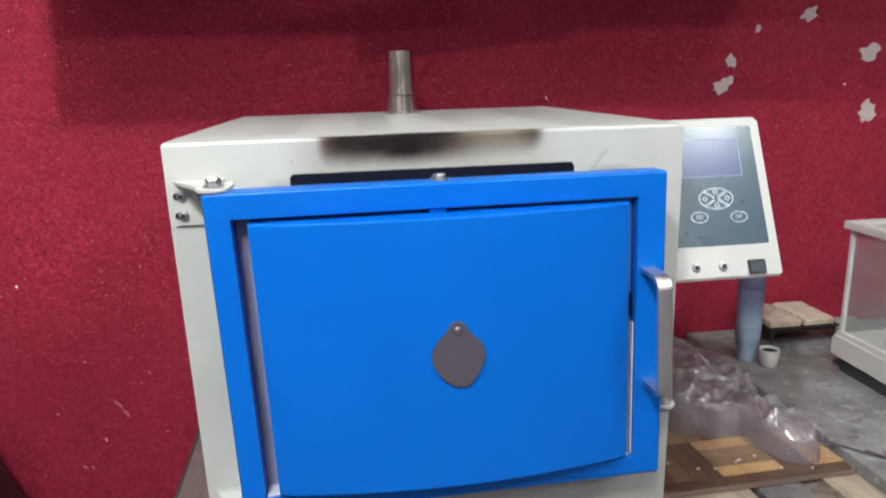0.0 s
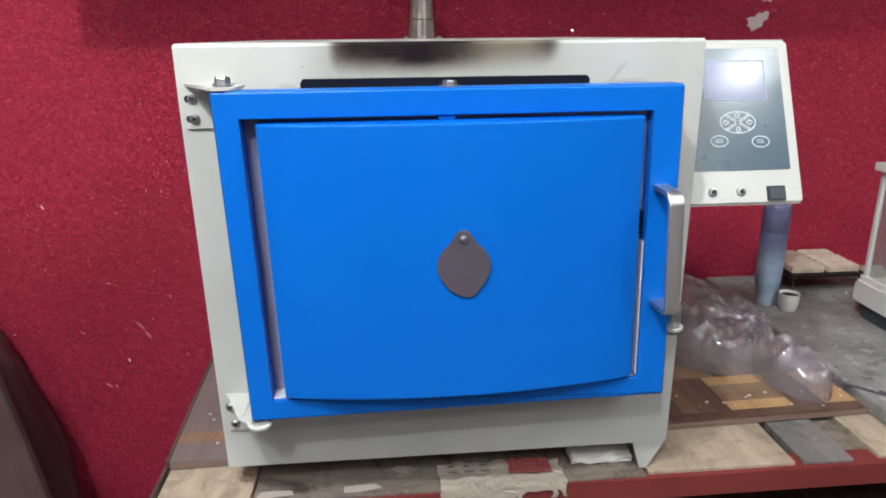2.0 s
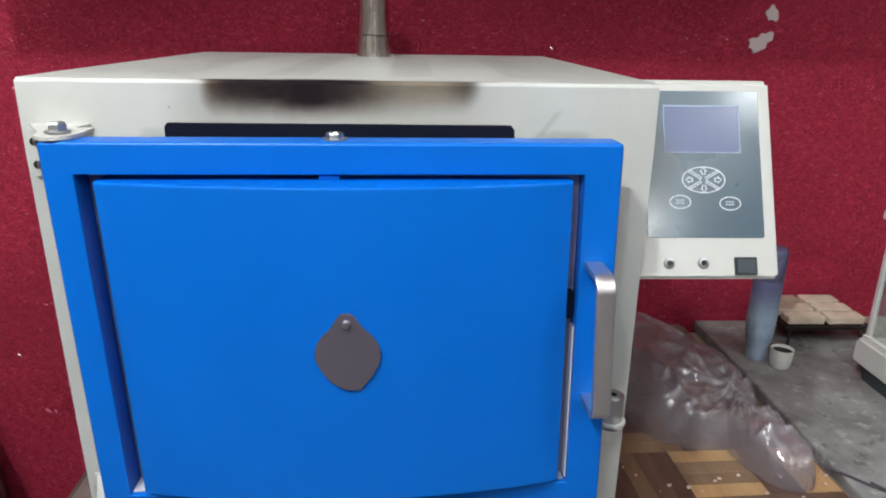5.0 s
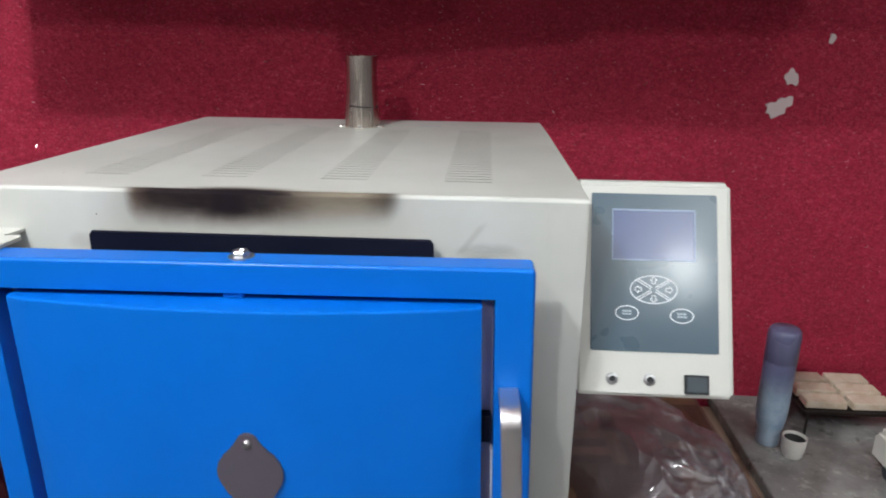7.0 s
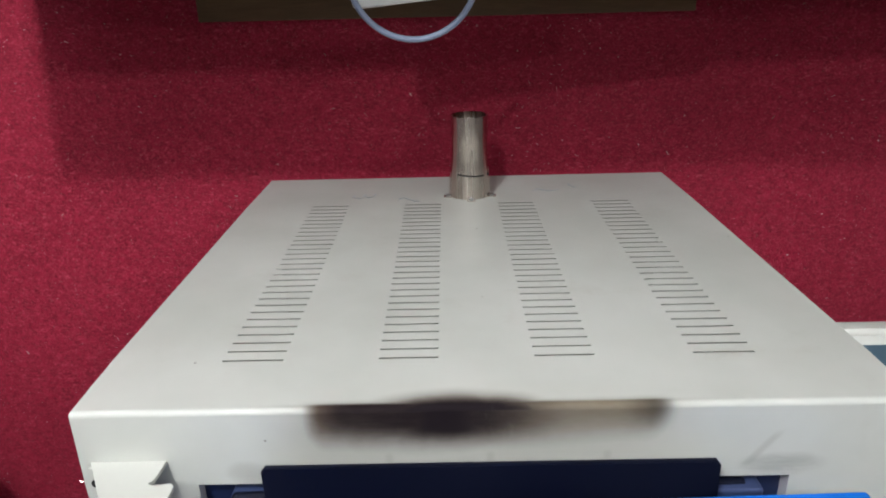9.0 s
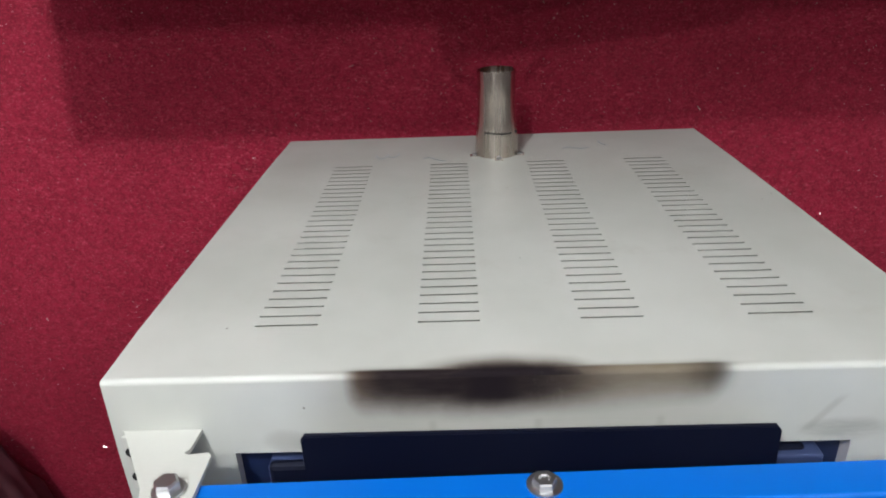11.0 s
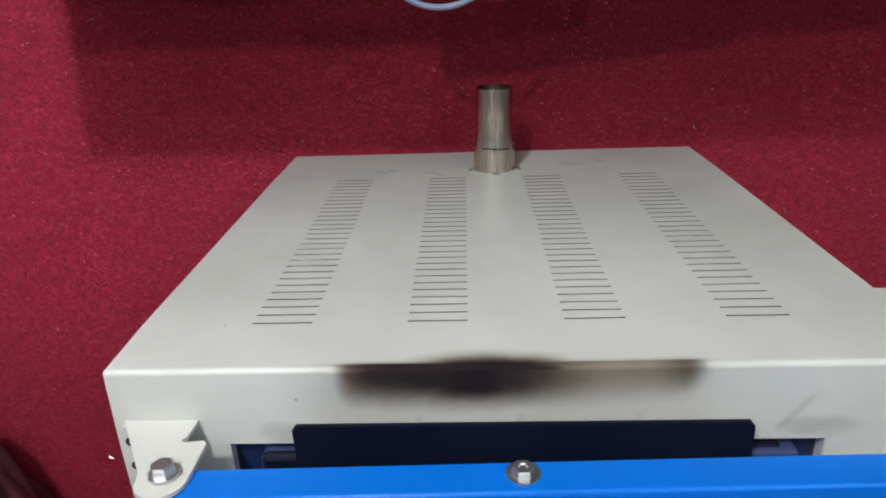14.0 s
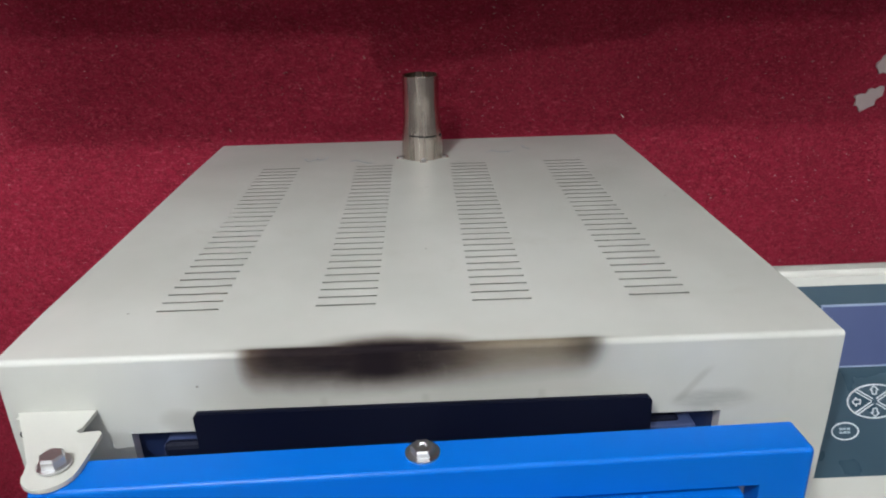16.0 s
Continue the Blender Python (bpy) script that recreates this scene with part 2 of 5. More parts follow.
def film_material():
    """Thin crumpled polythene: clear and hazy, sharply glossy on its creases."""
    m = Mat("crumpled_polythene", 0.10, spec=1.0)
    m.colour(m.mix(m.noise(9, 3), (0.38, 0.34, 0.38), (0.50, 0.46, 0.50)))
    m.rough(m.ramp(m.noise(30, 3), 0.3, 0.7, 0.06, 0.20))
    crease = m.ramp(m.math("ABSOLUTE", m.math("SUBTRACT", m.noise(13, 3, 0.55, None, 1.6), 0.5)), 0.0, 0.035, 1, 0)
    m.bump(m.math("ADD", m.math("ADD", crease, m.math("MULTIPLY", m.noise(34, 2, 0.5, None, 1.0), 0.35)), m.math("MULTIPLY", m.noise(7, 2, 0.5, None, 1.2), 2.0)), 0.25, 0.007)
    clear = m.node("ShaderNodeBsdfTransparent")
    clear.inputs[0].default_value = (0.95, 0.92, 0.94, 1)
    mixed = m.node("ShaderNodeMixShader")
    m.put(mixed.inputs[0], m.ramp(m.noise(7, 3, 0.5), 0.3, 0.7, 0.30, 0.50))
    m.join(clear.outputs[0], mixed.inputs[1])
    m.join(m.bsdf.outputs[0], mixed.inputs[2])
    shine, top = m.node("ShaderNodeBsdfGlossy"), m.node("ShaderNodeMixShader")
    shine.inputs["Roughness"].default_value = 0.13
    m.join(m.bsdf.inputs["Normal"].links[0].from_socket, shine.inputs["Normal"])
    top.inputs[0].default_value = 0.10
    m.join(mixed.outputs[0], top.inputs[1])
    m.join(shine.outputs[0], top.inputs[2])
    m.join(top.outputs[0], m.tree.nodes["Material Output"].inputs[0])
    return m.mat


def glass_material():
    m = Mat("dusty_clear_glass", 0.05)
    m.colour((0.75, 0.74, 0.74))
    clear = m.node("ShaderNodeBsdfTransparent")
    clear.inputs[0].default_value = (0.90, 0.93, 0.92, 1)
    mixed = m.node("ShaderNodeMixShader")
    m.put(mixed.inputs[0], m.ramp(m.noise(8, 4), 0.3, 0.8, 0.06, 0.16))
    m.join(clear.outputs[0], mixed.inputs[1])
    m.join(m.bsdf.outputs[0], mixed.inputs[2])
    m.join(mixed.outputs[0], m.tree.nodes["Material Output"].inputs[0])
    return m.mat


def overlay_material():
    m = Mat("slate_blue_keypad_film", 0.3, spec=0.6, coat=0.55)
    m.colour(m.mix(m.noise(12, 3), (0.030, 0.064, 0.094), (0.046, 0.090, 0.124)))
    m.rough(m.ramp(m.noise(16, 3), 0.3, 0.7, 0.26, 0.40))
    m.bsdf.inputs["Coat Roughness"].default_value = 0.17
    return m.bump(m.noise(18, 2), 0.07, 0.003).mat


RED_WALL, CASE, BLUE = red_wall_material(), case_material(), blue_material()
NAVY = plain("dark_navy_paint", (0.0018, 0.0032, 0.014), 0.55, vary=0.3, spec=0.25)
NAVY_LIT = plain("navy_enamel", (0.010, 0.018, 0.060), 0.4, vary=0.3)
CREAM = plain("cream_panel_paint", (0.57, 0.568, 0.525), 0.45, vary=0.08)
ALU = brushed("brushed_aluminium", (0.80, 0.76, 0.76), 0.38, (1, 1, 0.1), 0.8)
STEEL = brushed("stainless_tube", (0.68, 0.60, 0.53), 0.24, (1, 1, 0.05), 0.72)
BOLT = plain("zinc_bolt", (0.60, 0.60, 0.61), 0.34, 1.0, 0.25, 80)
PALE_STEEL = plain("pale_galvanised_sheet", (0.58, 0.56, 0.60), 0.5, 0.1, 0.2, 60)
# near-white for the flange edge and for lit lines painted as parts
STRIP = plain("pale_edge_and_highlight", (0.78, 0.77, 0.79), 0.5, 0.0, 0.12, 60)
PLATE = plain("dull_zinc_plate", (0.30, 0.29, 0.40), 0.5, 0.1, 0.25, 50)
COVER = plain("dull_brown_grey_steel", (0.118, 0.100, 0.126), 0.40, 0.25, 0.2, 40)
OVERLAY = overlay_material()


def display_material():
    m = Mat("unlit_lcd", 0.32, spec=0.6, coat=0.55)
    m.colour(m.mix(m.noise(12, 3), (0.052, 0.073, 0.175), (0.068, 0.094, 0.22)))
    m.bsdf.inputs["Coat Roughness"].default_value = 0.17
    return m.bump(m.noise(14, 3), 0.10, 0.003).mat


LCD = display_material()
LINE = plain("silver_print", (0.74, 0.78, 0.82), 0.35, vary=0.1)
LINE_DIM = plain("dim_silver_print", (0.42, 0.50, 0.56), 0.35, vary=0.15)
BLACK = plain("black_plastic", (0.012, 0.013, 0.016), 0.35)
DARK_HOLE = plain("dark_socket", (0.01, 0.01, 0.01), 0.6)
RED_STEEL = plain("red_oxide_paint", (0.20, 0.030, 0.026), 0.55, vary=0.5, scale=60)
LOOP_RED = plain("faded_red_plastic", (0.32, 0.13, 0.13), 0.5, vary=0.3, scale=60)
PLY = wood("pale_plywood", (0.36, 0.285, 0.205), (0.50, 0.415, 0.31), (1, 0.12, 1), 16, 0.65, 0.0, 0.45)
GREY_WOOD = wood("weathered_grey_board", (0.15, 0.138, 0.13), (0.23, 0.215, 0.205), (1, 0.1, 1), 20, 0.75, 0.0, 0.5)
DIRTY_WOOD = wood("soiled_board", (0.13, 0.10, 0.075), (0.29, 0.235, 0.185), (0.15, 1, 1), 18, 0.75, 0.0, 0.8)
SOILED_WOOD = wood("soiled_brown_board", (0.125, 0.098, 0.078), (0.26, 0.215, 0.175), (0.15, 1, 1), 18, 0.75, 0.0, 0.7)
LEAN_WOOD = wood("dull_brown_board", (0.066, 0.032, 0.034), (0.115, 0.068, 0.062), (1, 1, 0.12), 12, 0.7)
DARK_WOOD = wood("dark_board", (0.05, 0.035, 0.03), (0.11, 0.08, 0.065), (1, 0.1, 1), 18, 0.7)
BOARD_CORE = wood("board_edge", (0.17, 0.105, 0.085), (0.26, 0.18, 0.15), (0.1, 1, 1), 20, 0.7)
PARQUET_DARK = wood("dark_parquet", (0.085, 0.045, 0.03), (0.17, 0.10, 0.07), (1, 0.15, 1), 22, 0.4, 0.5)
PARQUET_MID = wood("brown_parquet", (0.19, 0.115, 0.065), (0.30, 0.195, 0.115), (1, 0.15, 1), 22, 0.4, 0.35)
PARQUET_TAN = wood("tan_parquet", (0.40, 0.23, 0.10), (0.56, 0.36, 0.17), (1, 0.15, 1), 22, 0.4, 0.2)
PARQUET_GREY = wood("greyed_parquet", (0.17, 0.135, 0.125), (0.24, 0.20, 0.185), (1, 0.15, 1), 22, 0.42, 0.3)
SHELF_WOOD = wood("brown_shelf_board", (0.10, 0.055, 0.022), (0.18, 0.10, 0.045), (0.12, 1, 1), 16, 0.55)
SLAB, FILM, GLASS = slab_material(), film_material(), glass_material()
CERAMIC = plain("glazed_porcelain", (0.72, 0.70, 0.65), 0.3, vary=0.08)
CHAR = plain("charred_crucible_inside", (0.03, 0.028, 0.028), 0.8, vary=0.3)
TILE = wood("cream_ceramic", (0.62, 0.48, 0.33), (0.82, 0.74, 0.62), (1, 1, 1), 18, 0.75, 0.28)
LUMP = plain("beige_plaster", (0.40, 0.34, 0.27), 0.9, vary=0.3, scale=40, bump=0.4)
WIRE = plain("blackened_iron", (0.05, 0.04, 0.035), 0.6, 0.6, 0.4, 60)


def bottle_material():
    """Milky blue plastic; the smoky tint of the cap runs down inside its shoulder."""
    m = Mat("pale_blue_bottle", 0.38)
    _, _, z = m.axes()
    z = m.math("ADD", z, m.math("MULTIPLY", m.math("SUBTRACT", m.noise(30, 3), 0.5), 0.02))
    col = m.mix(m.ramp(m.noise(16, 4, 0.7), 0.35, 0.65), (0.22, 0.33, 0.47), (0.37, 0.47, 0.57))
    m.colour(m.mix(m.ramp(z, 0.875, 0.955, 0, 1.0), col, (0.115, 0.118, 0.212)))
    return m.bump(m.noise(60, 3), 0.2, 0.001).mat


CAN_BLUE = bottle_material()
CAN_CAP = plain("smoky_blue_cap", (0.115, 0.115, 0.205), 0.3, vary=0.2)
SHELL = plain("off_white_plastic", (0.66, 0.65, 0.61), 0.42, vary=0.08)
SLATE = plain("slate_plastic", (0.045, 0.06, 0.07), 0.45, vary=0.15)
PAPER = plain("old_newsprint", (0.38, 0.32, 0.265), 0.85, vary=0.25, scale=50, bump=0.3)
SLIP = plain("pale_card", (0.42, 0.37, 0.32), 0.85, vary=0.15, scale=50, bump=0.3)
PAPER_INK = plain("newsprint_ink", (0.10, 0.09, 0.085), 0.85, vary=0.2)
PAPER_RED = plain("newsprint_red", (0.26, 0.05, 0.05), 0.85, vary=0.3, scale=60)
FOAM = plain("torn_white_board", (0.74, 0.71, 0.68), 0.9, vary=0.12, scale=60, bump=0.4)
LCD_RIM = plain("pale_display_edge", (0.30, 0.37, 0.52), 0.3, vary=0.2)
SCRAPE = plain("scraped_pink_plaster", (0.50, 0.16, 0.19), 0.85, vary=0.3, scale=60, bump=0.4)
PLASTER = plain("bare_plaster", (0.62, 0.51, 0.50), 0.9, vary=0.15, scale=60, bump=0.4)
FLAKE = plain("mica_flake", (1.0, 0.84, 0.80), 0.22, 0.85, vary=0.1, spec=1.0)
WHITE_PLASTIC = plain("white_plastic", (0.80, 0.80, 0.78), 0.4, vary=0.05)
CABLE = plain("grey_blue_flex", (0.22, 0.26, 0.37), 0.4, vary=0.1)
SACK = plain("dark_maroon_sacking", (0.085, 0.024, 0.034), 0.6, vary=0.5, scale=20, bump=0.3)
# tones of the unseen walls and ceiling, set for the light they bounce
BOUNCE_WALL = plain("bounce_wall_grey", (0.22, 0.20, 0.205), 0.8, vary=0.1, scale=8)
CEILING = plain("bounce_ceiling_pale", (0.80, 0.81, 0.81), 0.9, vary=0.06, scale=8)
CONCRETE = plain("floor_concrete", (0.16, 0.15, 0.14), 0.8, vary=0.25, scale=10, bump=0.3)


# ---------------------------------------------------------------- mesh helpers
def thing(name, label, category, at=(0, 0, 0), group="", kind=""):
    ob = new(name)
    ob.empty_display_size = 0.05
    ob.location = at
    return tagged(ob, label, category, group, kind)


def part(name, bm, material, parent=None, label="", smooth=False):
    """Links a bmesh, drawn in world metres, as one mesh under a thing or a part."""
    mesh = bpy.data.meshes.new(name)
    bmesh.ops.recalc_face_normals(bm, faces=bm.faces)
    bm.to_mesh(mesh)
    bm.free()
    mesh.materials.append(material)
    if smooth:
        mesh.polygons.foreach_set("use_smooth", [True] * len(mesh.polygons))
    ob = new(name, mesh)
    if parent:
        ob.parent = parent
        if parent.type == "EMPTY":
            ob.matrix_parent_inverse = Matrix.Translation(-parent.location)
    return tagged(ob, label) if label else ob


def soften(ob, degrees=52):
    """Rounds the shading over bevels and bends, while flat faces stay flat and sharp folds sharp."""
    bm = bmesh.new()
    bm.from_mesh(ob.data)
    for e in bm.edges:
        e.smooth = len(e.link_faces) == 2 and e.calc_face_angle(0.0) < radians(degrees)
    for f in bm.faces:
        f.smooth = True
    bm.to_mesh(ob.data)
    bm.free()
    ob.modifiers.new("even_normals", "WEIGHTED_NORMAL").keep_sharp = True
    return ob


def box(x0, x1, y0, y1, z0, z1, bevel=0.0, seg=2, bm=None):
    own = bmesh.new()
    bmesh.ops.create_cube(own, size=1.0)
    for v in own.verts:
        v.co = ((x0 + x1) / 2 + v.co.x * (x1 - x0), (y0 + y1) / 2 + v.co.y * (y1 - y0), (z0 + z1) / 2 + v.co.z * (z1 - z0))
    if bevel:
        bmesh.ops.bevel(own, geom=own.edges[:], offset=bevel, segments=seg, affect="EDGES", profile=0.5)
    return merge(bm, own)


def merge(bm, own):
    """Adds own to bm, if there is one."""
    if bm is None:
        return own
    mesh = bpy.data.meshes.new("scratch")
    own.to_mesh(mesh)
    own.free()
    bm.from_mesh(mesh)
    bpy.data.meshes.remove(mesh)
    return bm


def prism(outline, put, depth, bevel=0.0, bm=None):
    """A plate: a closed outline of (u, v), laid by put(u, v, w) for w = 0 and w = depth."""
    own = bmesh.new()
    a = [own.verts.new(put(u, v, 0)) for u, v in outline]
    b = [own.verts.new(put(u, v, depth)) for u, v in outline]
    own.faces.new(a[::-1])
    rim = own.faces.new(b)
    for i in range(len(a)):
        own.faces.new((a[i], a[(i + 1) % len(a)], b[(i + 1) % len(a)], b[i]))
    if bevel:
        bmesh.ops.bevel(own, geom=list(rim.edges), offset=bevel, segments=2, affect="EDGES")
    return merge(bm, own)


def lathe(profile, at, seg=24, turn=None, bm=None):
    """A turned body: profile of (radius, height) round the z axis, turned and moved to at."""
    own = bmesh.new()
    rings = []
    for r, h in profile:
        if r < 1e-6:
            rings.append([own.verts.new((0, 0, h))])
        else:
            rings.append([own.verts.new((r * math.cos(2 * math.pi * i / seg), r * math.sin(2 * math.pi * i / seg), h)) for i in range(seg)])
    for a, b in zip(rings, rings[1:]):
        for i in range(seg):
            j = (i + 1) % seg
            if len(a) == 1 and len(b) > 1:
                own.faces.new((a[0], b[i], b[j]))
            elif len(b) == 1 and len(a) > 1:
                own.faces.new((a[i], a[j], b[0]))
            elif len(a) > 1:
                own.faces.new((a[i], a[j], b[j], b[i]))
    own.transform(Matrix.Translation(at) @ (turn or Matrix()))
    return merge(bm, own)


def sweep(points, section, bm=None, side=(1, 0, 0), closed_ends=True):
    """Draws a section of (u, v) along points; u runs along side, v across it and the way."""
    own = bmesh.new()
    side = Vector(side)
    rings = []
    pts = [Vector(p) for p in points]
    for i, p in enumerate(pts):
        way = (pts[min(i + 1, len(pts) - 1)] - pts[max(i - 1, 0)]).normalized()
        u = (side - way * side.dot(way)).normalized()
        v = way.cross(u)
        rings.append([own.verts.new(p + u * a + v * b) for a, b in section])
    n = len(section)
    for a, b in zip(rings, rings[1:]):
        for i in range(n):
            own.faces.new((a[i], a[(i + 1) % n], b[(i + 1) % n], b[i]))
    if closed_ends:
        own.faces.new(rings[0][::-1])
        own.faces.new(rings[-1])
    return merge(bm, own)


def circle(r, seg=10):
    return [(r * math.cos(2 * math.pi * i / seg), r * math.sin(2 * math.pi * i / seg)) for i in range(seg)]


def rounded(u0, u1, v0, v1, r, seg=5):
    """The outline of a rectangle with round corners."""
    out = []
    for cu, cv, start in ((u1 - r, v1 - r, 0), (u0 + r, v1 - r, 90), (u0 + r, v0 + r, 180), (u1 - r, v0 + r, 270)):
        for i in range(seg + 1):
            a = radians(start + 90 * i / seg)
            out.append((cu + r * math.cos(a), cv + r * math.sin(a)))
    return out


TO_FRONT = Matrix.Rotation(radians(90), 4, "X")  # the z axis comes to point towards -y


def hex_bolt(parent, at, r=0.009, h=0.007, turn=None, name="bolt", washer=True):
    head = lathe([(0, 0), (r, 0), (r, h * 0.8), (r * 0.85, h), (0, h)], at, 6, turn)
    if washer:
        lathe([(r * 0.6, -0.0005), (r * 1.28, -0.0005), (r * 1.28, 0.0015), (r * 0.6, 0.0015)], at, 20, turn, head)
    return part(name, head, BOLT, parent)


def round_screw(parent, at, r=0.005, name="screw", turn=TO_FRONT):
    head = lathe([(r * 1.3, 0), (r * 1.3, 0.0012), (r, 0.0014), (r, 0.0030), (r * 0.8, 0.0040), (0, 0.0043)], at, 16, turn)
    ob = part(name, head, BOLT, parent)
    cross = bmesh.new()
    for u, v in ((r * 0.62, r * 0.14), (r * 0.14, r * 0.62)):
        own = box(-u, u, -v, v, 0.0040, 0.0046)
        own.transform(Matrix.Translation(at) @ turn @ Matrix.Rotation(0.5, 4, "Z"))
        merge(cross, own)
    part("cross_recess", cross, DARK_HOLE, ob)
    return ob


# ---------------------------------------------------------------- the room
WALL_Y = 0.752
wall_north = tagged(part("wall_north", box(-2.4, 3.4, WALL_Y, WALL_Y + 0.15, 0, 3.0), RED_WALL), "dark red fibre-plaster wall with glittering flecks", "wall", kind="structure")
# south, west and east walls and the ceiling: unseen, added to bounce light
tagged(part("wall_south", box(-2.4, 3.4, -4.65, -4.5, 0, 3.0), BOUNCE_WALL), "plain grey wall, unseen, added to bounce light", "wall", kind="structure")
tagged(part("wall_west", box(-2.55, -2.4, -4.5, WALL_Y, 0, 3.0), BOUNCE_WALL), "plain grey wall, unseen, added to bounce light", "wall", kind="structure")
tagged(part("wall_east", box(3.4, 3.55, -4.5, WALL_Y, 0, 3.0), BOUNCE_WALL), "plain grey wall, unseen, added to bounce light", "wall", kind="structure")
tagged(part("ceiling", box(-2.55, 3.55, -4.65, WALL_Y + 0.15, 3.0, 3.15), CEILING), "pale ceiling, unseen, added to bounce light", "ceiling", kind="structure")
tagged(part("floor", box(-2.55, 3.55, -4.65, WALL_Y + 0.15, -0.12, 0), CONCRETE), "grey concrete floor", "floor", kind="structure")


def wall_patch(x, z, w, h, seed, lean=0.0):
    """A spot where the red coat has flaked off down to the plaster, with a ragged rim."""
    rnd = random.Random(seed)
    n = 22
    waves = [(rnd.uniform(0.05, 0.22), k, rnd.uniform(0, 6.3)) for k in (2, 3, 5, 7)]
    outline = []
    for i in range(n):
        a = 2 * math.pi * i / n
        r = 1 + sum(s * math.sin(k * a + p) for s, k, p in waves) + rnd.uniform(-0.08, 0.08)
        u, v = r * w / 2 * math.cos(a), r * h / 2 * math.sin(a)
        c, s = math.cos(lean), math.sin(lean)
        outline.append((x + u * c - v * s, z + u * s + v * c))
    part("bare_patch", prism(outline, lambda u, v, d: (u, WALL_Y - d, v), 0.003, 0.001), PLASTER if w > 0.01 else SCRAPE, wall_north, "flaked spot of bare pale plaster" if w > 0.01 else "thin pale scrape in the red coat")


for args in ((1.151, 1.478, 0.026, 0.030, 3, 0.2), (1.135, 1.422, 0.052, 0.032, 4, 0.5), (1.346, 1.583, 0.046, 0.026, 5, 0.5),
             (1.216, 1.552, 0.014, 0.016, 6, 0.0), (1.52, 1.49, 0.05, 0.045, 7, 0.4), (1.53, 1.345, 0.046, 0.052, 8, 0.6),
             (-0.371, 0.715, 0.005, 0.026, 9, 0.7), (-0.356, 0.690, 0.006, 0.020, 10, 0.5), (-0.470, 0.555, 0.005, 0.014, 12, 0.9), (-0.452, 0.552, 0.004, 0.008, 13, 0.3), (-0.665, 1.345, 0.005, 0.030, 14, 1.0)):
    wall_patch(*args)


def wall_flakes():
    """Mica flakes in the plaster: tiny tilted slivers standing a little proud of the wall."""
    rnd = random.Random(11)
    verts, faces = [], []
    for i in range(9500):
        x, z = rnd.uniform(-1.0, 1.9), rnd.uniform(0.3, 1.72)
        big = rnd.random() < 0.012
        size = rnd.uniform(0.0006, 0.0010) if big else rnd.uniform(0.0002, 0.00045)
        long = size * rnd.uniform(2.0, 5.0)
        size *= 0.55
        a, b, c = rnd.gauss(0, 0.8), rnd.gauss(0, 0.35), rnd.gauss(0.1, 0.4)
        u = Vector((math.cos(a), b, math.sin(a))) * long
        v = Vector((-math.sin(a), c, math.cos(a))) * size
        o = Vector((x, WALL_Y - 0.003, z))
        k = len(verts)
        verts += [o - u - v, o + u - v, o + u + v, o - u + v]
        faces.append((k, k + 1, k + 2, k + 3))
    mesh = bpy.data.meshes.new("mica_flakes")
    mesh.from_pydata([tuple(v) for v in verts], [], faces)
    mesh.materials.append(FLAKE)
    ob = new("mica_flakes", mesh)
    ob.parent = wall_north
    tagged(ob, "tiny pale glitter flakes in the plaster", kind="stuff")


wall_flakes()


# ---------------------------------------------------------------- shelf over the furnace
shelf = thing("overhead_shelf", "deep brown wooden wall shelf above the furnace", "shelf", (0.44, WALL_Y, 1.643))
part("shelf_board", box(-0.358, 1.31, 0.09, WALL_Y - 0.001, 1.870, 1.90, 0.003), SHELF_WOOD, shelf)
part("back_board", box(-0.105, 0.709, 0.732, WALL_Y - 0.001, 1.643, 1.8695, 0.002), SHELF_WOOD, shelf, "dim brown board on the wall")

strip = thing("socket_strip", "white plastic socket strip hanging under the shelf", "socket strip", (0.40, 0.42, 1.67))
tilt = Matrix.Translation((0.192, 0.42, 1.6670)) @ Matrix.Rotation(radians(-5.5), 4, "Y")
body = box(0, 0.425, -0.022, 0.022, 0, 0.042, 0.006)
body.transform(tilt)
part("housing", body, WHITE_PLASTIC, strip)
part("bracket", box(0.50, 0.53, 0.405, 0.435, 1.735, 1.8697), WHITE_PLASTIC, strip)
part("flex", sweep([(0.264 + 0.075 * math.sin(a), 0.393, 1.708 - 0.075 * math.cos(a)) for a in [radians(-110 + 220 * i / 30) for i in range(31)]], circle(0.0036, 8), side=(0, 1, 0)), CABLE, strip, "grey-blue flex in a loop", True)


# ---------------------------------------------------------------- bench
bench = thing("workbench", "red steel workbench with loose boards for a top", "workbench", (0.9, 0.34, 0))
part("front_rail", sweep([(-0.1, -0.030, 0.752), (0.60, -0.019, 0.752), (2.3, -0.017, 0.752)], [(0, 0), (0.04, 0), (0.04, -0.004), (0.004, -0.004), (0.004, -0.036), (0, -0.036)][::-1], side=(0, 1, 0)), RED_STEEL, bench, "red-painted angle-iron rail")
part("side_rail", box(-0.104, -0.066, -0.05, 0.745, 0.712, 0.741, 0.001), RED_STEEL, bench)
part("rear_rail", box(-0.1, 2.3, 0.700, 0.740, 0.712, 0.741, 0.001), RED_STEEL, bench)
for x in (-0.095, 2.26):
    for y in (-0.048, 0.70):
        part("leg", box(x, x + 0.04, y, y + 0.04, 0, 0.712, 0.002), RED_STEEL, bench)
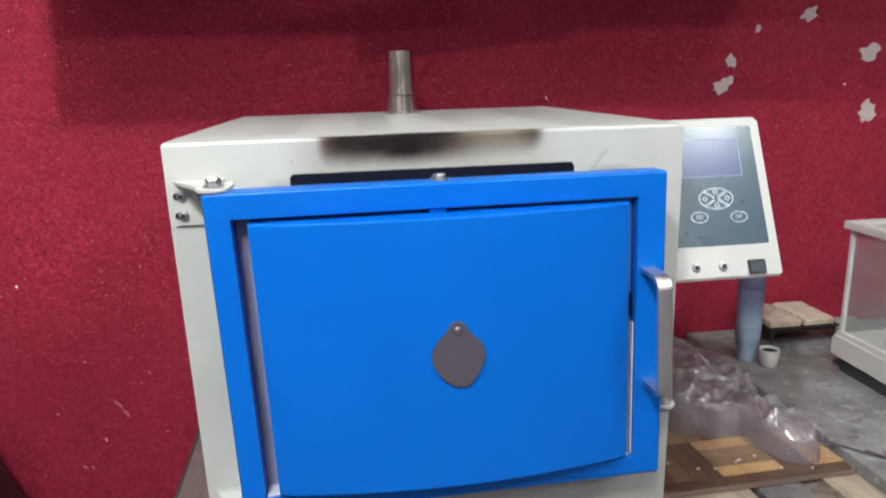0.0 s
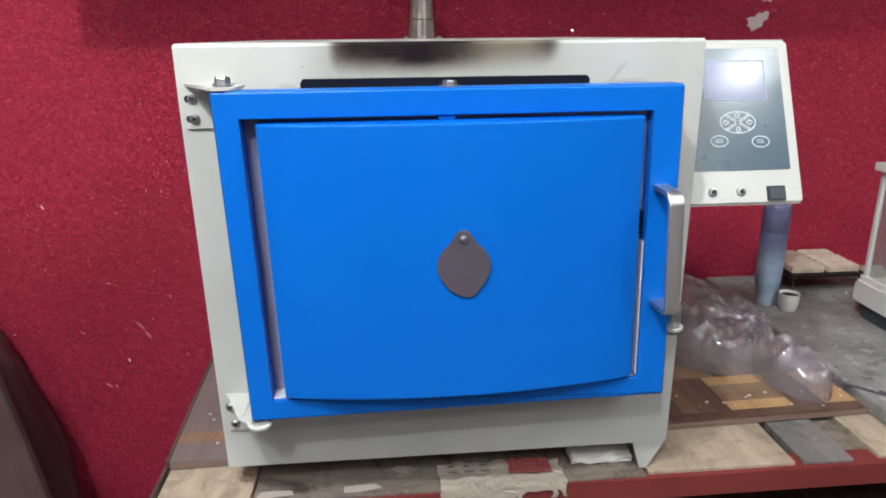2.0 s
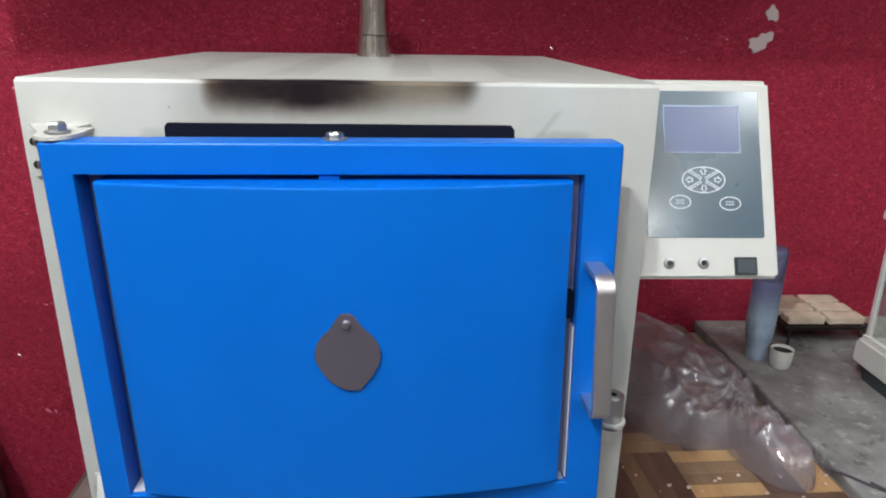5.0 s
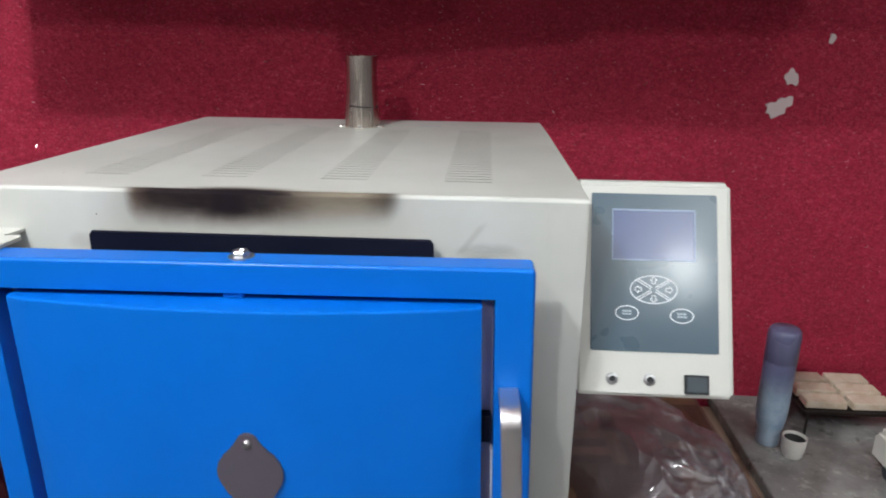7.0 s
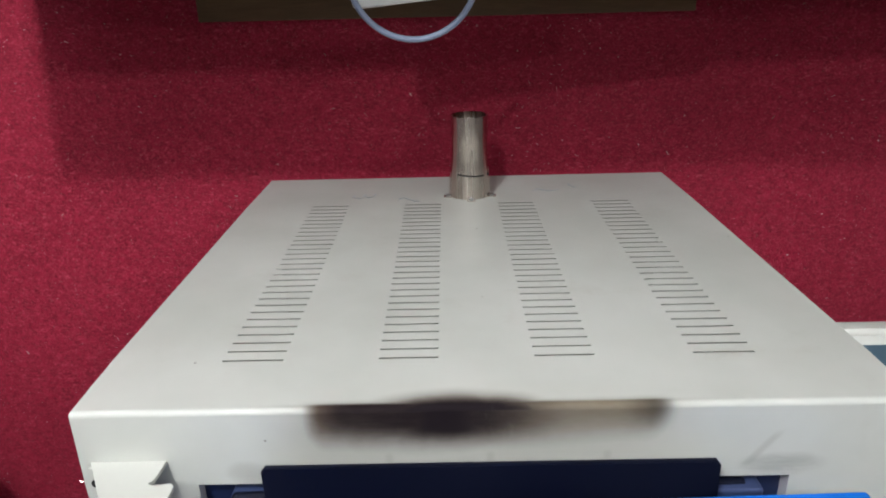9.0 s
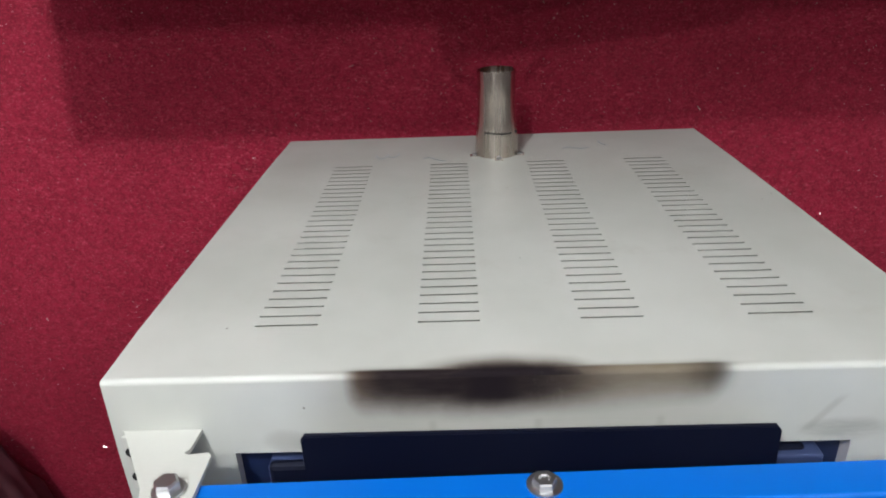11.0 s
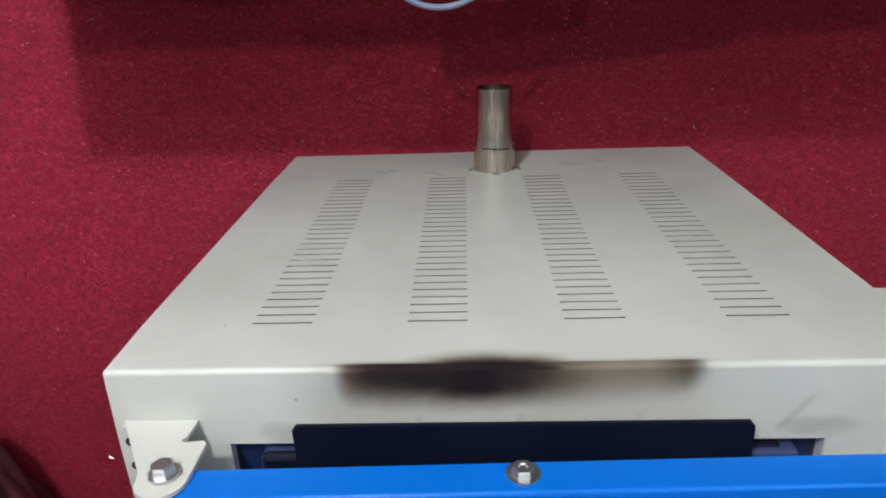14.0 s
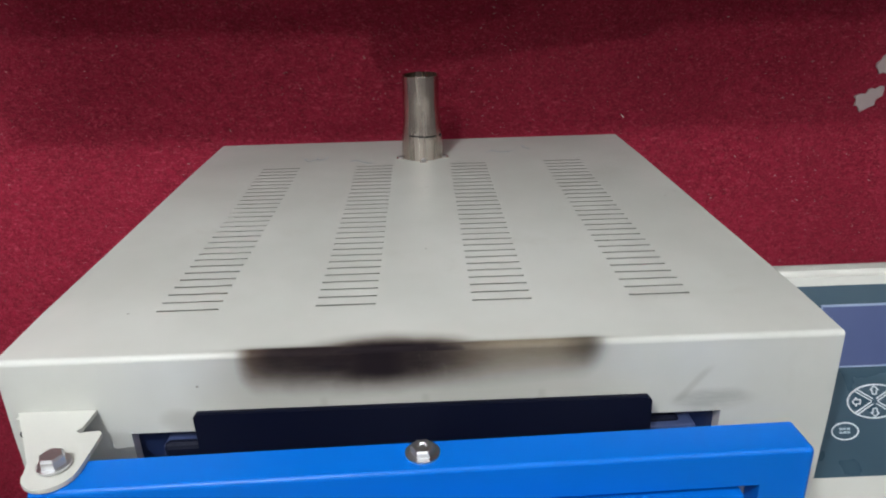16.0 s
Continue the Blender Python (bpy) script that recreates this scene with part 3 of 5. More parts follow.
PLANKS = ((-0.100, 0.036, PLY, 0.7585), (0.040, 0.330, SOILED_WOOD, 0.757), (0.334, 0.628, DIRTY_WOOD, 0.756), (0.632, 0.868, PLY, 0.758),
          (0.883, 0.964, GREY_WOOD, 0.757), (1.008, 1.089, PLY, 0.758), (1.096, 1.40, GREY_WOOD, 0.7555), (1.41, 1.85, DARK_WOOD, 0.7555), (1.86, 2.29, DARK_WOOD, 0.7555))
rnd = random.Random(5)
for x0, x1, mat, top in PLANKS:
    plank = box(x0, x1, (-0.020 if x0 < 0.6 else -0.011) + rnd.uniform(0, 0.006), 0.735, top - 0.0145, top, 0.0015)
    for v in plank.verts:
        v.co.x += (v.co.y - 0.1) * 0.02 * rnd.choice((-1, 1)) * 0.1
    part("plank", plank, mat, bench)
part("plank", box(0.9665, 1.0055, -0.012, 0.735, 0.7415, 0.7490, 0.0015), SOILED_WOOD, bench, "dark sunken board between two others")
part("lower_board", box(0.02, 2.2, 0.05, 0.68, 0.30, 0.32, 0.002), DARK_WOOD, bench)

# the parquet board that the furnace stands on, turned a little
board = thing("parquet_board", "worn parquet board in mixed brown strips, lying on the bench", "board", (0.48, 0.4, 0.758))
BOARD_TURN = Matrix.Translation((-0.098, 0.066, 0)) @ Matrix.Rotation(radians(2.1), 4, "Z")
core = box(0, 1.170, 0, 0.635, 0.7595, 0.771, 0.001)
core.transform(BOARD_TURN)
part("backing", core, BOARD_CORE, board)
edge = box(-0.0070, -0.0004, 0, 0.635, 0.7595, 0.7748, 0.001)
edge.transform(BOARD_TURN)
part("edge_strip", edge, DARK_WOOD, board, "dark edge strip")
part("edge_bar", box(-0.1060, -0.1010, -0.030, 0.064, 0.7412, 0.768, 0.001), DARK_WOOD, bench, "dark bar along the end of the top")


def parquet():
    rnd, meshes = random.Random(8), {}
    cell, n = 0.1160, 4
    w = cell / n
    border, end = 0.020, 0.635
    tan_spots, mid_spots = {(8, 0, 0), (9, 0, 2), (9, 0, 3), (8, 0, 3)}, {(0, 0, 1), (8, 0, 1), (8, 0, 2), (7, 1, 0), (7, 1, 1)}

    def strip(x0, y0, wide, deep, mat):
        key = (round(wide, 3), round(deep, 3), mat.name)
        if key not in meshes:
            bm = box(0.0002, wide - 0.0002, 0.0002, deep - 0.0002, 0, 0.006, 0.0002, 1)
            mesh = bpy.data.meshes.new("strip")
            bm.to_mesh(mesh)
            bm.free()
            mesh.materials.append(mat)
            meshes[key] = mesh
        ob = new("strip", meshes[key])
        ob.parent = board
        ob.matrix_parent_inverse = Matrix.Translation(-board.location)
        ob.matrix_basis = BOARD_TURN @ Matrix.Translation((x0, y0, 0.7695 + rnd.uniform(0, 0.0004)))

    for i in range(10):
        strip(i * cell, 0.0, cell, border, PARQUET_GREY if i == 0 else PARQUET_DARK)
        for j in range(6):
            along_y = (i + j) % 2 == 1
            y_low = border + j * cell
            for k in range(n):
                x0, y0 = i * cell + (k * w if along_y else 0), y_low + (0 if along_y else k * w)
                deep = min(cell, end - y_low) if along_y else min(w, end - y0)
                if deep < 0.004:
                    continue
                spot = (i, j, k)
                mat = PARQUET_TAN if spot in tan_spots else PARQUET_MID if spot in mid_spots else PARQUET_GREY if i == 0 else rnd.choice((PARQUET_DARK, PARQUET_DARK, PARQUET_MID))
                strip(x0, y0, w if along_y else cell, deep, mat)


slab = tagged(part("stone_slab", box(1.0745, 2.28, -0.012, 0.745, 0.7590, 0.785, 0.004), SLAB), "worn grey stone slab with pale stains on the bench", "slab")


# ---------------------------------------------------------------- the furnace
W, D, TOP, LOW = 0.66, 0.669, 1.39, 0.8045
furnace = thing("muffle_furnace", "cream steel muffle furnace with a blue door, scorched over the door", "furnace", (0.33, 0.33, 0.757))


def furnace_case():
    """The folded shell: front and top as one bent sheet with the mouth and the vent slots left open, closed by sides, back and base."""
    r = 0.005
    fold = [(r - r * math.cos(radians(a)), TOP - r + r * math.sin(radians(a))) for a in (0, 22, 45, 68, 90)]
    slot_x = ((0.099, 0.152), (0.236, 0.288), (0.372, 0.424), (0.510, 0.563))
    rows, y0, y1, thick = 29, 0.0755, 0.5170, 0.0020
    slot_y = [(y0 + (y1 - y0) * i / (rows - 1) - thick / 2, y0 + (y1 - y0) * i / (rows - 1) + thick / 2) for i in range(rows)]
    mouth_x, mouth_z = (0.092, 0.569), (0.975, 1.32)
    line = [(0, LOW), (0, mouth_z[0]), (0, mouth_z[1])] + fold
    for a, b in slot_y:
        line += [(a, TOP), (b, TOP)]
    line.append((D, TOP))
    xs = sorted({0.0, W, *mouth_x, *(v for pair in slot_x for v in pair)})
    bm = bmesh.new()
    grid = [[bm.verts.new((x, y, z)) for x in xs] for y, z in line]
    for i in range(len(line) - 1):
        for j in range(len(xs) - 1):
            xm, ym, zm = (xs[j] + xs[j + 1]) / 2, (line[i][0] + line[i + 1][0]) / 2, (line[i][1] + line[i + 1][1]) / 2
            slot = zm > TOP - 1e-6 and any(a < xm < b for a, b in slot_x) and any(a < ym < b for a, b in slot_y)
            mouth = ym < 1e-6 and mouth_z[0] < zm < mouth_z[1] and mouth_x[0] < xm < mouth_x[1]
            if not slot and not mouth:
                bm.faces.new((grid[i][j], grid[i][j + 1], grid[i + 1][j + 1], grid[i + 1][j]))
    low = [bm.verts.new((x, D, LOW)) for x in xs]
    for j in range(len(xs) - 1):
        bm.faces.new((grid[-1][j], grid[-1][j + 1], low[j + 1], low[j]))
        bm.faces.new((low[j], low[j + 1], grid[0][j + 1], grid[0][j]))
    left = bm.faces.new([row[0] for row in grid] + [low[0]])
    right = bm.faces.new([row[-1] for row in grid] + [low[-1]])
    rims = [e for f in (left, right) for e in f.edges if abs(e.verts[0].co.z - LOW) > 1e-4 or abs(e.verts[1].co.z - LOW) > 1e-4]
    bmesh.ops.bevel(bm, geom=rims, offset=0.0022, segments=2, affect="EDGES")
    for v in bm.verts:  # the tall shell leans a trifle
        v.co.x += (TOP - v.co.z) * 0.012 * (1 - v.co.x / W)
    return soften(part("case", bm, CASE, furnace, "cream powder-coated shell with rows of vent slots"))


case = furnace_case()
lip = box(0.092, 0.569, 0.0005, 0.012, 1.320, 1.3215)
box(0.0905, 0.092, 0.0005, 0.012, 0.975, 1.3215, bm=lip)
box(0.569, 0.5705, 0.0005, 0.012, 0.975, 1.3215, bm=lip)
part("mouth_lip", lip, PALE_STEEL, case)
part("mouth_frame", box(0.086, 0.575, 0.0125, 0.03, 0.965, 1.33, 0.001), NAVY_LIT, furnace, "dark blue enamelled mouth frame")
ENAMEL = plain("slate_blue_enamel", (0.045, 0.062, 0.140), 0.35, vary=0.3)
part("throat_step", box(0.118, 0.172, -0.006, 0.012, 1.290, 1.311, 0.002), ENAMEL, furnace, "slate-blue enamelled stop")
# near-white bar that paints in the highlight along the left stop
part("stop_edge", box(0.126, 0.168, -0.0075, -0.0062, 1.3035, 1.3050), STRIP, furnace, "painted highlight line along the stop")
part("throat_step", box(0.500, 0.548, -0.006, 0.012, 1.290, 1.311, 0.002), ENAMEL, furnace, "slate-blue enamelled stop")


def pen_marks():
    """Faint handwritten squiggles on the top sheet beside the flue."""
    z = TOP + 0.0003
    for x, y, w, h, turns, lean in ((0.150, 0.560, 0.040, 0.010, 2.5, 0.5), (0.222, 0.545, 0.034, 0.008, 0.8, -0.2), (0.430, 0.575, 0.040, 0.007, 1.0, 0.4), (0.487, 0.600, 0.014, 0.012, 0.7, 0.2)):
        pts = []
        for i in range(25):
            k = i / 24
            pts.append((x + w * k + 0.3 * h * math.cos(2 * math.pi * turns * k), y + lean * w * k * 0.5 + h * math.sin(2 * math.pi * turns * k), z))
        part("pen_mark", sweep(pts, [(-0.0002, -0.0005), (0.0002, -0.0005), (0.0002, 0.0005), (-0.0002, 0.0005)], side=(0, 0, 1)), LINE_DIM, case)


pen_marks()


def feet():
    for x in (0.003, W - 0.053):
        corner = x if x < 0.3 else x + 0.05
        out = 0.05 if x < 0.3 else -0.05
        low = 0.7590 if x < 0.3 else 0.7582
        back = 0.13 if x < 0.3 else 0.0
        bm = prism([(corner, LOW), (corner + out, LOW), (corner + out * 0.72, low), (corner + out * 0.5, low)], lambda u, v, d: (u, 0.001 + back + d, v), 0.003)
        prism([(0.001, LOW), (0.052, LOW), (0.030, low), (0.018, low)], lambda u, v, d: (corner + (d if x < 0.3 else -d) + out * 0.62, u + back, v), 0.003, bm=bm)
        part("foot", bm, CASE, furnace)
        part("rear_foot", box(x, x + 0.05, 0.60, 0.65, 0.7762, LOW - 0.0005, 0.002), BLACK, furnace)


feet()

# the door hangs a little proud on its hinge side
DOOR = Matrix.Translation((0.0585, -0.0875, 0)) @ Matrix.Rotation(radians(1.35), 4, "Z")
SAG = Matrix.Identity(4)  # the door has racked: its foot stands a little towards the latch
SAG[0][2], SAG[0][3] = -0.021, 0.021 * 1.339
DOOR = DOOR @ SAG
DX0, DX1, DZ0, DZ1 = 0.0, 0.546, 0.9285, 1.340
OX0, OX1, OZ0, OZ1 = 0.0285, 0.5085, 0.9555, 1.3095
door = thing("door", "closed glossy blue furnace door with a bowed panel", "", (0.06, -0.06, 0.937))
door.parent = furnace
door.matrix_parent_inverse = Matrix.Translation(-furnace.location)


def door_part(name, bm, material, label="", smooth=False, parent=None):
    bm.transform(DOOR)
    ob = part(name, bm, material, None, label, smooth)
    ob.parent = parent or door
    if not parent:
        ob.matrix_parent_inverse = Matrix.Translation(-door.location)
    return ob


def door_frame():
    bm = bmesh.new()
    depth = 0.031
    outer = [(DX0, DZ0), (DX1, DZ0), (DX1, DZ1), (DX0, DZ1)]
    inner = [(OX0, OZ0), (OX1, OZ0), (OX1, OZ1), (OX0, OZ1)]
    fo, fi = [bm.verts.new((x, 0, z)) for x, z in outer], [bm.verts.new((x, 0, z)) for x, z in inner]
    bo, bi = [bm.verts.new((x, depth, z)) for x, z in outer], [bm.verts.new((x, depth, z)) for x, z in inner]
    for i in range(4):
        j = (i + 1) % 4
        bm.faces.new((fo[i], fo[j], fi[j], fi[i]))
        bm.faces.new((bo[i], bo[j], bi[j], bi[i]))
        bm.faces.new((fo[i], fo[j], bo[j], bo[i]))
        bm.faces.new((fi[i], fi[j], bi[j], bi[i]))
    bmesh.ops.recalc_face_normals(bm, faces=bm.faces)
    bm.normal_update()
    rim = {v for v in fo + bo}
    corners = [e for e in bm.edges if set(e.verts) <= rim and abs(e.verts[0].co.y - e.verts[1].co.y) > 0.01]
    bmesh.ops.bevel(bm, geom=corners, offset=0.0045, segments=4, affect="EDGES", profile=0.5)
    outer_edge = [e for e in bm.edges if all(v.co.y < 1e-6 for v in e.verts) and any(abs(f.normal.y) < 0.5 for f in e.link_faces) and not all(OX0 - 0.002 < v.co.x < OX1 + 0.002 and OZ0 - 0.002 < v.co.z < OZ1 + 0.002 for v in e.verts)]
    bmesh.ops.bevel(bm, geom=outer_edge, offset=0.0038, segments=4, affect="EDGES", profile=0.5)
    lip = [e for e in bm.edges if all(v.co.y < 1e-6 and OX0 - 0.001 < v.co.x < OX1 + 0.001 and OZ0 - 0.001 < v.co.z < OZ1 + 0.001 for v in e.verts) and len(e.link_faces) == 2]
    lip = [e for e in lip if abs(e.calc_face_angle(0.0)) > 1.0]
    bmesh.ops.bevel(bm, geom=lip, offset=0.0010, segments=2, affect="EDGES", profile=0.5)
    return soften(door_part("door_frame", bm, BLUE))


def door_panel():
    x0, x1, z0, z1, bow, edge, back = 0.0465, 0.4965, 0.9610, 1.3038, 0.023, -0.006, 0.0412
    bm = bmesh.new()
    n, c, hw = 36, (x0 + x1) / 2, (x1 - x0) / 2
    soft = (0.0, 0.0012, 0.0035)
    zs = [z0, z0 + 0.0012, z0 + 0.0035, (z0 + z1) / 2, z1 - 0.0035, z1 - 0.0012, z1]
    inset = [0.0035, 0.001, 0.0, 0.0, 0.0, 0.001, 0.0035]
    rows = []
    for z, dy in zip(zs, inset):
        row = []
        for i in range(n + 1):
            x = x0 + (x1 - x0) * i / n
            rim = 0.0025 if i in (0, n) else 0.0
            row.append(bm.verts.new((x, edge - bow * (1 - ((x - c) / hw) ** 2) + dy + rim, z)))
        rows.append(row)
    for a, b in zip(rows, rows[1:]):
        for i in range(n):
            bm.faces.new((a[i], a[i + 1], b[i + 1], b[i]))
    rim = rows[0] + [r[-1] for r in rows[1:-1]] + rows[-1][::-1] + [r[0] for r in rows[-2:0:-1]]
    rear = [bm.verts.new((v.co.x, back, v.co.z)) for v in rim]
    for i in range(len(rim)):
        j = (i + 1) % len(rim)
        bm.faces.new((rim[i], rim[j], rear[j], rear[i]))
    return soften(door_part("door_panel", bm, BLUE, "bowed glossy blue sheet panel"), 40)


door_frame()
door_panel()
door_part("recess_floor", box(OX0 - 0.002, OX1 + 0.002, 0.0415, 0.0440, OZ0 - 0.002, OZ1 + 0.002), BLUE)
rim = box(OX0 - 0.003, OX0, 0.0312, 0.0412, OZ0 - 0.003, OZ1 + 0.003)
box(OX1, OX1 + 0.003, 0.0312, 0.0412, OZ0 - 0.003, OZ1 + 0.003, bm=rim)
box(OX0, OX1, 0.0312, 0.0412, OZ0 - 0.003, OZ0, bm=rim)
box(OX0, OX1, 0.0312, 0.0412, OZ1, OZ1 + 0.003, bm=rim)
door_part("recess_rim", rim, BLUE)
# the steel plate that the panel is fixed to fills the recess
plate = box(OX0 + 0.0004, OX1 - 0.0004, 0.0300, 0.0315, OZ0 + 0.0004, OZ1 - 0.0004, 0.0004)
for v in plate.verts:  # it stands nearer the face on the latch side
    v.co.y -= 0.0125 if v.co.x > 0.25 else 0.0
door_part("backing_plate", plate, PLATE, "dull grey metal plate behind the panel")
# lower strip: near-white, painted where light grazes the plate
door_part("seal_strip", box(OX1 - 0.0020, OX1 - 0.0004, 0.006, 0.0311, OZ0 + 0.003, OZ0 + 0.190, 0.0004), STRIP, "near-white strip down the latch side, for flange and lit edge")
# upper strip: pale edge of the panel's flange
door_part("seal_strip", box(OX1 - 0.0112, OX1 - 0.0096, 0.018, 0.0311, OZ0 + 0.222, OZ1 - 0.004, 0.0004), STRIP, "near-white strip down the latch side, for flange and lit edge")
door_part("seal_strip", box(OX0 + 0.001, OX1 - 0.003, 0.006, 0.0312, OZ0 + 0.0003, OZ0 + 0.0022, 0.0004), PALE_STEEL)
door_part("clamp", box(0.252, 0.272, 0.003, 0.0412, 1.3040, 1.3090, 0.001), BLUE)
door_part("clamp", box(0.497, 0.5060, 0.006, 0.0412, 1.155, 1.185, 0.001), NAVY)
door_part("lining_box", box(0.062, 0.480, 0.0765, 0.0865, 0.985, 1.314, 0.004), NAVY, "dark door lining box")
liner = prism([(0.093, 0.98), (0.449, 0.98), (0.449, 1.3435), (0.4455, 1.348), (0.0965, 1.348), (0.093, 1.3435)], lambda u, v, d: (u, 0.0752 - 0.0236 * u - d, v), 0.004, 0.001)
door_part("liner_plate", liner, NAVY, "dark blue liner plate rising over the door")


def peephole():
    """A pear-shaped swivel cover: a disc with an ear on top and a blunt point below."""
    cx, cz, r = 0.2735, 1.1375, 0.0325
    ear = [(cx + 0.0110 * math.cos(radians(a)), cz + 0.0315 + 0.0110 * math.sin(radians(a))) for a in range(20, 161, 20)]
    half = [(0.0140, 0.0290), (0.0180, 0.0245), (0.0245, 0.0185), (0.0295, 0.0110), (0.0322, 0.0020), (0.0318, -0.0070), (0.0285, -0.0155), (0.0230, -0.0245), (0.0165, -0.0325)]
    tip = [(cx + 0.0105, cz - 0.0405), (cx + 0.0020, cz - 0.0400), (cx - 0.0040, cz - 0.0400)]
    full = ear + [(cx - u, cz + v) for u, v in half] + tip[::-1] + [(cx + u, cz + v) for u, v in half[::-1]]
    cover = door_part("peephole_cover", prism(full, lambda u, v, d: (u, -0.0292 - d, v), 0.0028, 0.0006), COVER, "dull brown-grey pear-shaped swivel cover")
    screw = lathe([(0.0045, 0), (0.0045, 0.0015), (0.003, 0.0035), (0, 0.004)], (cx, -0.032, cz + 0.032), 14, TO_FRONT)
    screw.transform(DOOR)
    part("pivot_screw", screw, BOLT, cover)


peephole()


def handle():
    x, zt, zb, out = 0.5245, 1.2170, 1.0665, -0.046
    path = [(x, -0.0005, zt), (x, out + 0.014, zt)]
    path += [(x, out + 0.014 - 0.014 * math.sin(radians(a)), zt - 0.014 + 0.014 * math.cos(radians(a))) for a in (20, 40, 60, 80, 90)]
    path += [(x, out, (zt + zb) / 2)]
    path += [(x, out + 0.010 - 0.010 * math.cos(radians(a)), zb + 0.010 - 0.010 * math.sin(radians(a))) for a in (0, 20, 40, 60, 80, 90)]
    path += [(x, -0.0005, zb)]
    section = rounded(-0.0095, 0.0095, -0.0035, 0.0035, 0.0018, 2)
    bm = sweep(path, section, side=(1, 0, 0))
    bmesh.ops.rotate(bm, cent=(x, 0, (zt + zb) / 2), matrix=Matrix.Rotation(radians(-1.6), 3, "Y"), verts=bm.verts)
    soften(door_part("handle", bm, ALU, "satin aluminium bow handle"), 40)


handle()
bolt = lathe([(0, 0), (0.0085, 0), (0.0085, 0.005), (0.0075, 0.0062), (0.004, 0.0062), (0.003, 0.005), (0, 0.005)], (0.268, 0.019, 1.3405), 6)
lathe([(0.006, -0.0015), (0.0125, -0.0015), (0.0125, 0.0008), (0.006, 0.0008)], (0.268, 0.019, 1.3405), 20, bm=bolt)
door_part("top_bolt", bolt, BOLT, "zinc hex bolt on a washer")


def hinges():
    """Folded corner plates: a leaf screwed to the case and an arm that carries the pin."""
    z = 1.3445
    arm = [(0.010, 0.0), (0.071, 0.0), (0.0695, 0.022), (0.0665, 0.026), (0.070, 0.0285), (0.0845, 0.0265), (0.0875, 0.0300), (0.0880, 0.062)]
    arm += [(0.0695 + 0.0185 * math.cos(radians(a)), 0.070 + 0.0185 * math.sin(radians(a))) for a in range(0, 181, 18)]
    arm += [(0.048, 0.060)]
    top = thing("top_hinge", "cream folded hinge plate with a hex bolt", "", (0.04, -0.02, z))
    top.parent = furnace
    top.matrix_parent_inverse = Matrix.Translation(-furnace.location)
    part("arm", prism(arm, lambda u, v, d: (u, -v - 0.0005, z - d), 0.004, 0.0006), CREAM, top)
    part("leaf", box(0.008, 0.043, -0.0035, -0.0005, 1.290, 1.3403, 0.0005), CREAM, top)
    part("rib", prism([(0.0005, 1.3403), (0.050, 1.3403), (0.0005, 1.300)], lambda u, v, d: (0.043 - d, -u, v), 0.003), CREAM, top)
    hex_bolt(top, (0.0700, -0.0660, z + 0.0015), 0.0088, 0.009)
    for z0 in (1.326, 1.302):
        part("slot", prism(rounded(0.0085, 0.0185, z0 - 0.0042, z0 + 0.0042, 0.0040, 4), lambda u, v, d: (u, -0.0034 - d, v), 0.0005), DARK_HOLE, top)
    round_screw(top, (0.0185, -0.0035, 1.326))
    round_screw(top, (0.0190, -0.0035, 1.302))
    z = 0.9215
    low = thing("bottom_hinge", "cream folded hinge plate with a pivot pin", "", (0.04, -0.02, z))
    low.parent = furnace
    low.matrix_parent_inverse = Matrix.Translation(-furnace.location)
    low_arm = [(0.018, 0.0), (0.090, 0.0), (0.0905, 0.062)]
    low_arm += [(0.0750 + 0.0155 * math.cos(radians(a)), 0.078 + 0.0155 * math.sin(radians(a))) for a in range(0, 181, 18)] + [(0.046, 0.066)]
    part("arm", prism(low_arm, lambda u, v, d: (u, -v - 0.0005, z - d), 0.0035, 0.0006), CREAM, low)
    part("leaf", box(0.016, 0.052, -0.0035, -0.0005, 0.8665, 0.9235, 0.0005), CREAM, low)
    part("rib", prism([(0.0005, 0.9235), (0.060, 0.9235), (0.0005, 0.8680)], lambda u, v, d: (0.049 + d, -u, v), 0.003), CREAM, low)
    part("pin", lathe([(0, 0), (0.011, 0), (0.011, 0.006), (0, 0.006)], (0.0750, -0.076, 0.9213), 16), BOLT, low)
    round_screw(low, (0.021, -0.0035, 0.905))
    round_screw(low, (0.0255, -0.0035, 0.878))


hinges()


def latch():
    x, y = 0.6315, -0.036
    catch = thing("latch", "steel roller catch on a cream ring", "", (x, y, 1.0))
    catch.parent = furnace
    catch.matrix_parent_inverse = Matrix.Translation(-furnace.location)
    part("roller", lathe([(0.0045, 0.042), (0.0115, 0.042), (0.0125, 0.0405), (0.0125, 0.0), (0, 0)], (x, y, 1.003), 24), BOLT, catch, "turned steel roller", True)
    part("bore", lathe([(0.0045, 0.042), (0.0045, 0.03), (0, 0.03)], (x, y, 1.003), 16), DARK_HOLE, catch)
    part("ring", lathe([(0.010, 0), (0.0165, 0), (0.0165, 0.0035), (0.010, 0.0035)], (x, y, 1.009), 24), CREAM, catch)
    part("bracket", box(x - 0.011, x + 0.011, y, -0.0005, 0.9990, 1.0025, 0.0005), CREAM, catch)
    part("foot_plate", box(x - 0.013, x + 0.013, -0.0035, -0.0005, 0.960, 1.0025, 0.0005), CREAM, catch)
    round_screw(catch, (x - 0.004, -0.0035, 0.985), 0.004)


latch()


